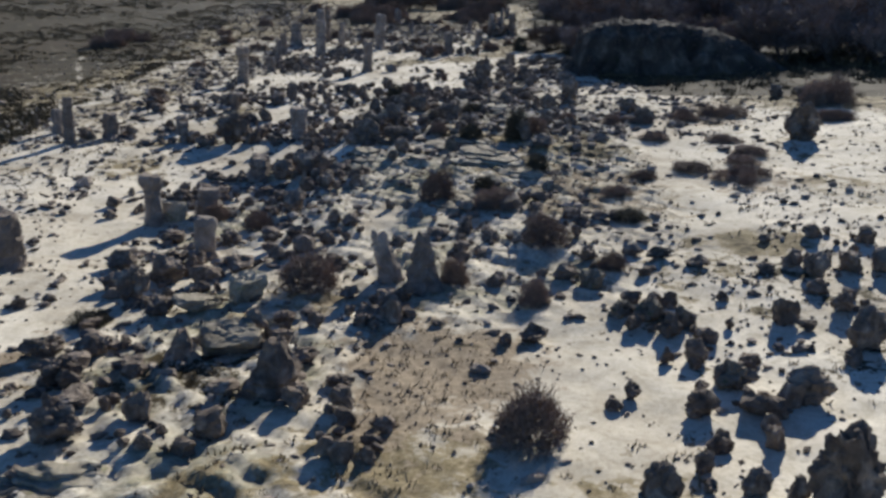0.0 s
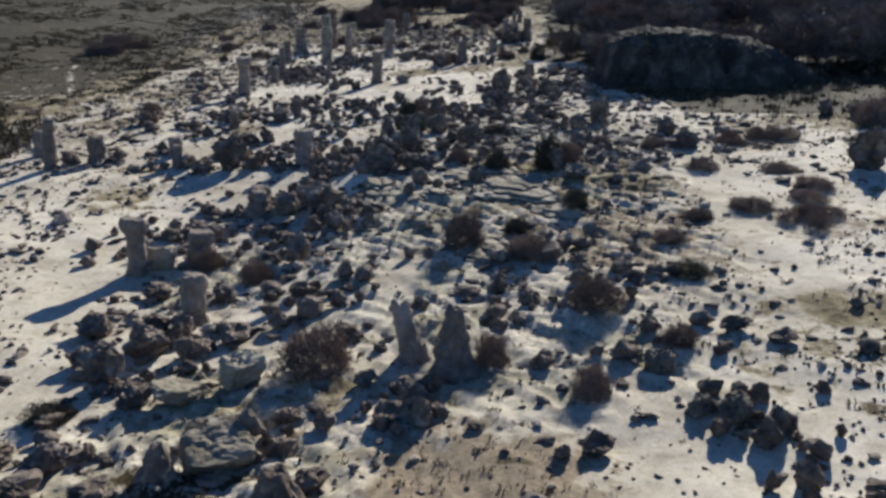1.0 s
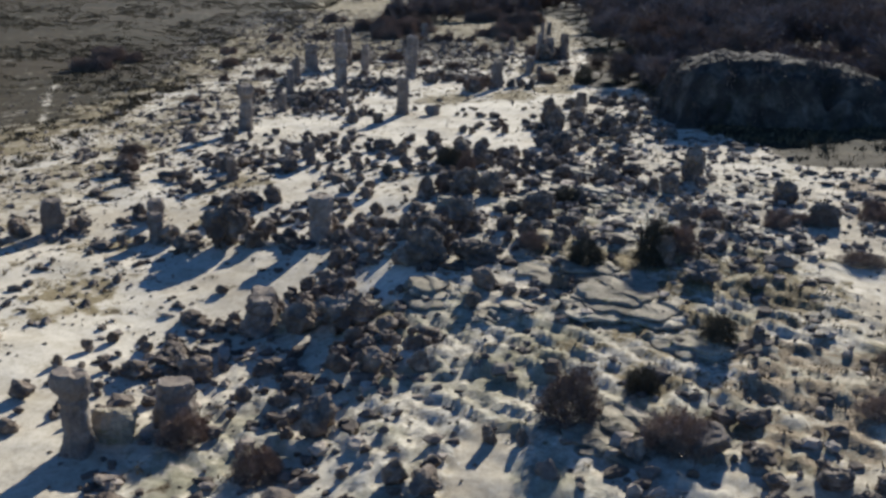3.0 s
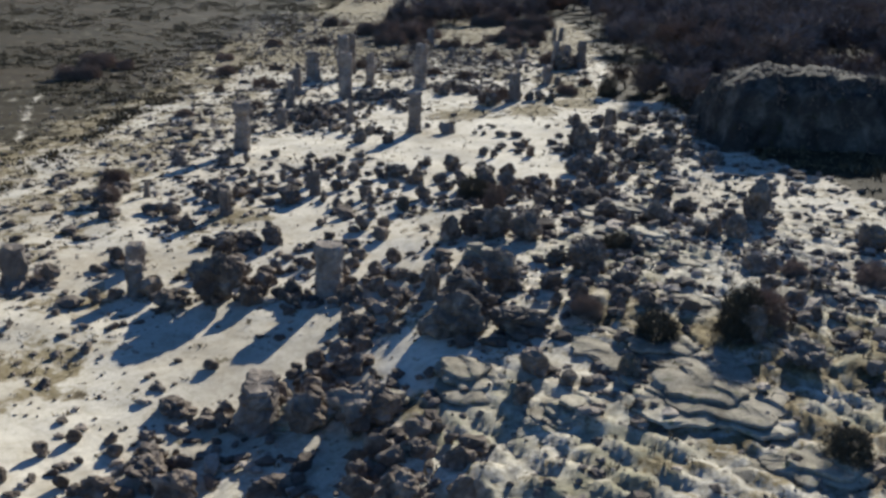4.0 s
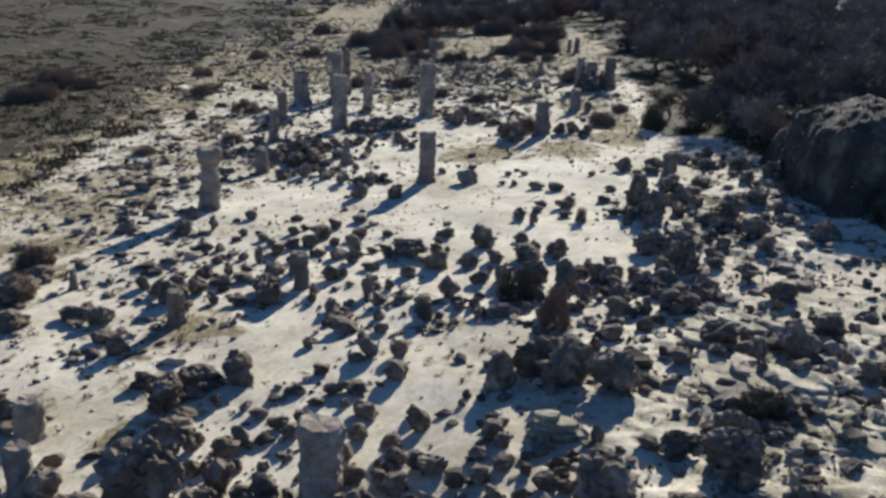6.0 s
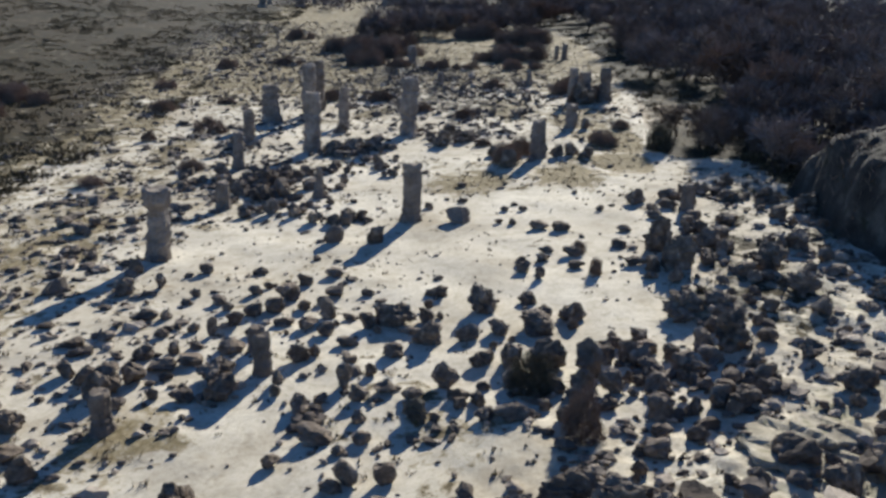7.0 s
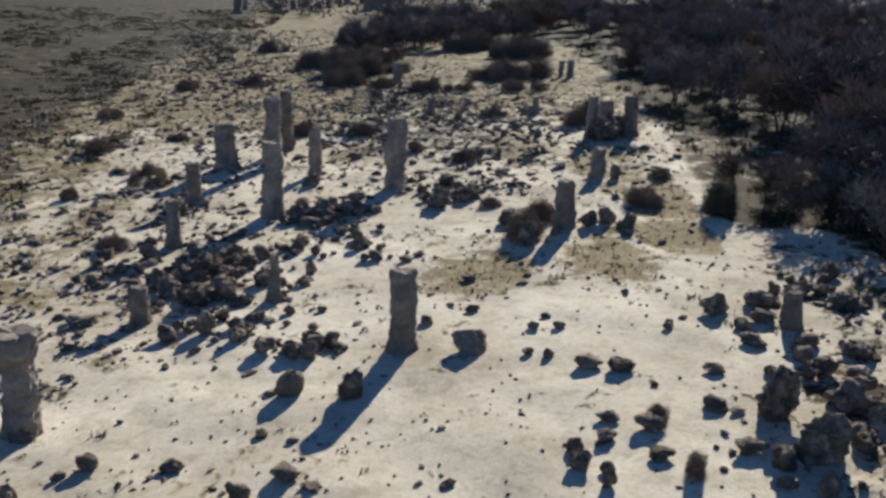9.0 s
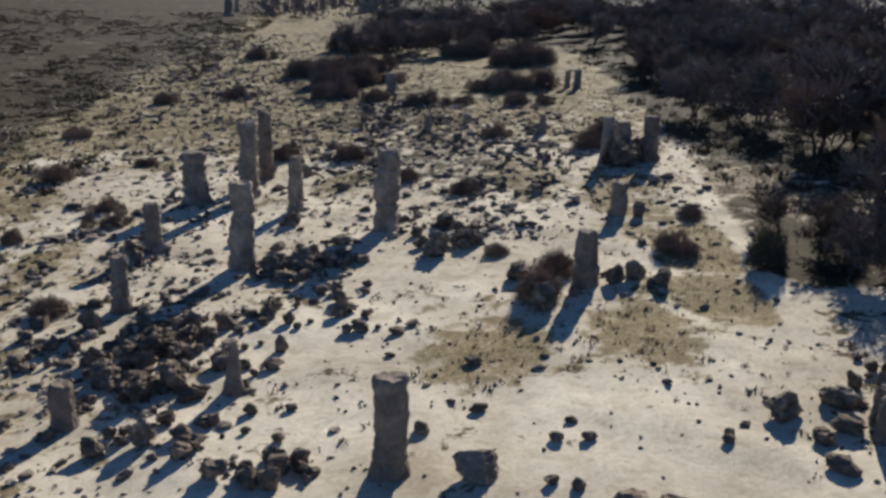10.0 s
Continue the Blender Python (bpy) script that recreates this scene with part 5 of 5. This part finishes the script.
cobble(-11.42, 70.62, 0.58, 0.22)
cobble(-14.82, 83.99, 0.39, 0.73)
cobble(-10.81, 71.02, 0.59, 0.31)
cobble(-12.33, 84.82, 0.78, 0.31)
cobble(2.43, 95.98, 0.78, 0.31)
cobble(-9.81, 85.25, 0.59, 0.22)
cobble(-18.98, 82.61, 0.69, 0.26)
cobble(-7.75, 71.65, 0.79, 0.60)
cobble(-10.72, 85.59, 0.70, 0.73)
cobble(-16.68, 84.04, 0.60, 0.35)
cobble(-19.81, 68.13, 0.80, 0.30)
cobble(-15.60, 84.50, 0.50, 0.33)
cobble(-18.99, 68.81, 0.80, 0.32)
cobble(-19.54, 83.18, 0.90, 0.34)
cobble(-2.85, 97.84, 0.52, 0.29)
cobble(-3.51, 98.13, 0.44, 0.22)
cobble(-16.24, 84.73, 0.40, 0.18)
cobble(-18.66, 83.92, 0.81, 0.31)
cobble(-5.25, 106.32, 0.69, 0.26)
cobble(-13.59, 85.85, 0.81, 0.46)
cobble(-10.21, 72.45, 0.61, 0.33)
cobble(-12.88, 86.28, 0.78, 0.56)
cobble(-11.74, 86.51, 0.57, 0.38)
cobble(-9.15, 73.15, 0.73, 0.31)
cobble(-11.01, 87.08, 0.58, 0.34)
cobble(-8.30, 107.32, 0.42, 0.16)
cobble(-18.63, 85.06, 0.52, 0.21)
cobble(-12.55, 106.91, 0.75, 0.39)
cobble(-17.01, 85.79, 0.63, 0.33)
cobble(-7.80, 73.51, 0.63, 0.56)
cobble(-17.73, 85.74, 1.05, 0.40)
cobble(-14.76, 86.58, 0.52, 0.31)
cobble(-13.59, 106.95, 0.55, 0.35)
cobble(-9.35, 87.89, 0.59, 0.25)
cobble(-10.69, 87.94, 0.85, 0.41)
cobble(6.22, 97.88, 0.89, 0.41)
cobble(-15.23, 87.32, 0.64, 0.34)
cobble(-16.54, 87.22, 0.54, 0.25)
cobble(-13.96, 88.12, 0.61, 0.40)
cobble(1.90, 99.89, 0.43, 0.25)
cobble(-10.50, 88.91, 0.44, 0.20)
cobble(-10.99, 74.73, 0.55, 0.37)
cobble(-9.17, 75.16, 0.55, 0.26)
cobble(-8.16, 109.54, 0.66, 0.25)
cobble(-13.59, 88.88, 0.44, 0.30)
cobble(-16.39, 88.14, 0.44, 0.35)
cobble(-2.19, 89.92, 0.45, 0.30)
cobble(-8.55, 75.76, 0.67, 0.32)
cobble(-7.52, 110.31, 0.58, 0.23)
cobble(-10.96, 90.27, 0.79, 0.34)
cobble(-9.93, 76.06, 1.12, 0.43)
cobble(-17.51, 74.05, 0.90, 0.76)
cobble(-5.32, 102.72, 0.68, 0.26)
cobble(-14.35, 91.17, 0.70, 0.33)
cobble(-0.44, 92.13, 0.94, 0.40)
cobble(-18.60, 75.30, 0.94, 0.44)
cobble(-13.53, 111.78, 0.94, 0.54)
cobble(-16.72, 91.17, 0.66, 0.44)
cobble(-1.61, 92.88, 0.71, 0.27)
cobble(8.00, 103.12, 0.78, 0.55)
cobble(-19.92, 91.63, 0.74, 0.66)
cobble(-20.48, 77.43, 1.25, 0.48)
cobble(-13.55, 116.72, 1.05, 0.44)
cobble(-10.09, 119.03, 0.71, 0.35)
cobble(-10.64, 119.15, 0.82, 0.40)
cobble(-23.67, 81.74, 1.41, 0.62)
cobble(-24.69, 97.99, 1.15, 0.50)
cobble(-11.45, 122.18, 1.17, 0.51)
cobble(-24.72, 99.46, 0.77, 0.57)
cobble(-26.41, 99.83, 0.90, 0.57)
cobble(-2.89, 91.16, 0.69, 0.37)
cobble(-1.64, 96.82, 0.96, 0.40)
heap(-0.12, 23.16, 1.7, 2.0, 12)
heap(-9.76, 55.41, 2.2, 0.8, 22)
heap(-3.91, 30.48, 1.6, 1.3, 12)
heap(-5.33, 23.48, 1.5, 1.2, 12)
heap(-7.38, 56.88, 1.2, 1.3, 14)
heap(-3.75, 41.90, 2.0, 2.4, 13)
heap(-0.49, 32.10, 1.2, 1.5, 14)
heap(-3.90, 77.96, 2.0, 1.6, 9)
heap(7.63, 41.92, 1.6, 1.8, 4)
heap(10.23, 26.75, 1.2, 3.4, 16)
heap(1.47, 78.12, 2.5, 1.9, 26)
heap(-8.83, 25.73, 2.0, 2.4, 9)
heap(4.20, 44.06, 2.5, 3.1, 5)
heap(-7.19, 60.18, 1.3, 1.1, 12)
heap(-11.7, 99.3, 1.7, 0.9, 14)
heap(-4.41, 81.39, 1.1, 1.6, 4)
heap(-0.24, 81.07, 0.9, 1.6, 7)
heap(-8.61, 36.59, 2.3, 3.2, 20)
heap(0.79, 61.80, 1.8, 2.3, 20)
heap(-14.9, 101.6, 2.4, 1.5, 14)
heap(8.74, 31.71, 1.4, 1.7, 12)
heap(-6.60, 84.16, 0.8, 1.8, 4)
heap(3.24, 38.90, 1.5, 2.9, 8)
heap(6.16, 38.88, 2.4, 3.3, 4)
heap(-2.33, 84.13, 1.1, 1.4, 4)
heap(-6.67, 64.63, 1.9, 3.3, 13)
heap(-14.23, 48.15, 1.0, 1.8, 8)
heap(-3.57, 64.53, 2.0, 4.0, 16)
heap(-7.99, 85.26, 1.5, 2.0, 9)
heap(8.20, 62.28, 1.2, 3.0, 12)
heap(-4.74, 40.36, 1.6, 1.9, 12)
heap(-4.57, 51.06, 1.6, 2.1, 16)
heap(-10.60, 65.81, 1.0, 1.7, 6)
heap(4.11, 85.21, 2.0, 2.9, 18)
heap(-12.06, 52.20, 1.1, 2.2, 12)
heap(-12.77, 66.64, 1.3, 3.1, 11)
heap(16.28, 35.54, 1.9, 4.4, 7)
heap(-17.5, 108.1, 2.0, 4.0, 50)
heap(-13.5, 109.4, 1.8, 4.5, 16)
heap(-8.15, 56.90, 1.7, 2.5, 16)
heap(-21.9, 108.8, 1.6, 2.2, 14)
heap(-10.6, 112.3, 2.4, 3.3, 14)
heap(8.59, 69.55, 2.4, 4.8, 18)
heap(15.97, 39.19, 2.4, 2.9, 5)
heap(7.77, 90.78, 2.4, 3.9, 18)
heap(4.54, 71.89, 3.7, 5.5, 26)
heap(-6.73, 49.26, 2.5, 3.7, 16)
heap(-1.19, 73.85, 2.0, 5.1, 14)
heap(5.4, 94.1, 1.5, 3.8, 12)
heap(1.6, 114.6, 1.5, 1.5, 8)
heap(-14.41, 50.66, 2.0, 4.6, 14)
heap(-12.8, 118.4, 2.5, 2.6, 30)
heap(-4.89, 65.07, 1.8, 6.2, 12)
heap(12.2, 98.4, 2.3, 3.7, 22)
heap(-6.2, 122.1, 1.6, 3.0, 14)
heap(-9.66, 69.15, 2.4, 5.8, 13)
heap(9.6, 102.8, 2.5, 3.3, 18)
heap(-14.03, 68.52, 1.4, 4.1, 7)
heap(-22.6, 125.3, 3.2, 6.7, 12)
heap(-2.6, 132.5, 2.8, 2.9, 14)
heap(-15.0, 143.8, 1.9, 5.1, 12)
heap(-0.1, 144.4, 2.7, 4.2, 12)
heap(-5.3, 153.1, 2.3, 6.5, 16)
heap(-11.9, 154.8, 2.4, 6.8, 16)
heap(-9.9, 167.0, 3.8, 10.6, 24)

outcrop()
plant_thicket()
far_woods()
heath_brush()
grass_tufts()
herb_tufts()
far_pillars()
loose_stones()
gravel()
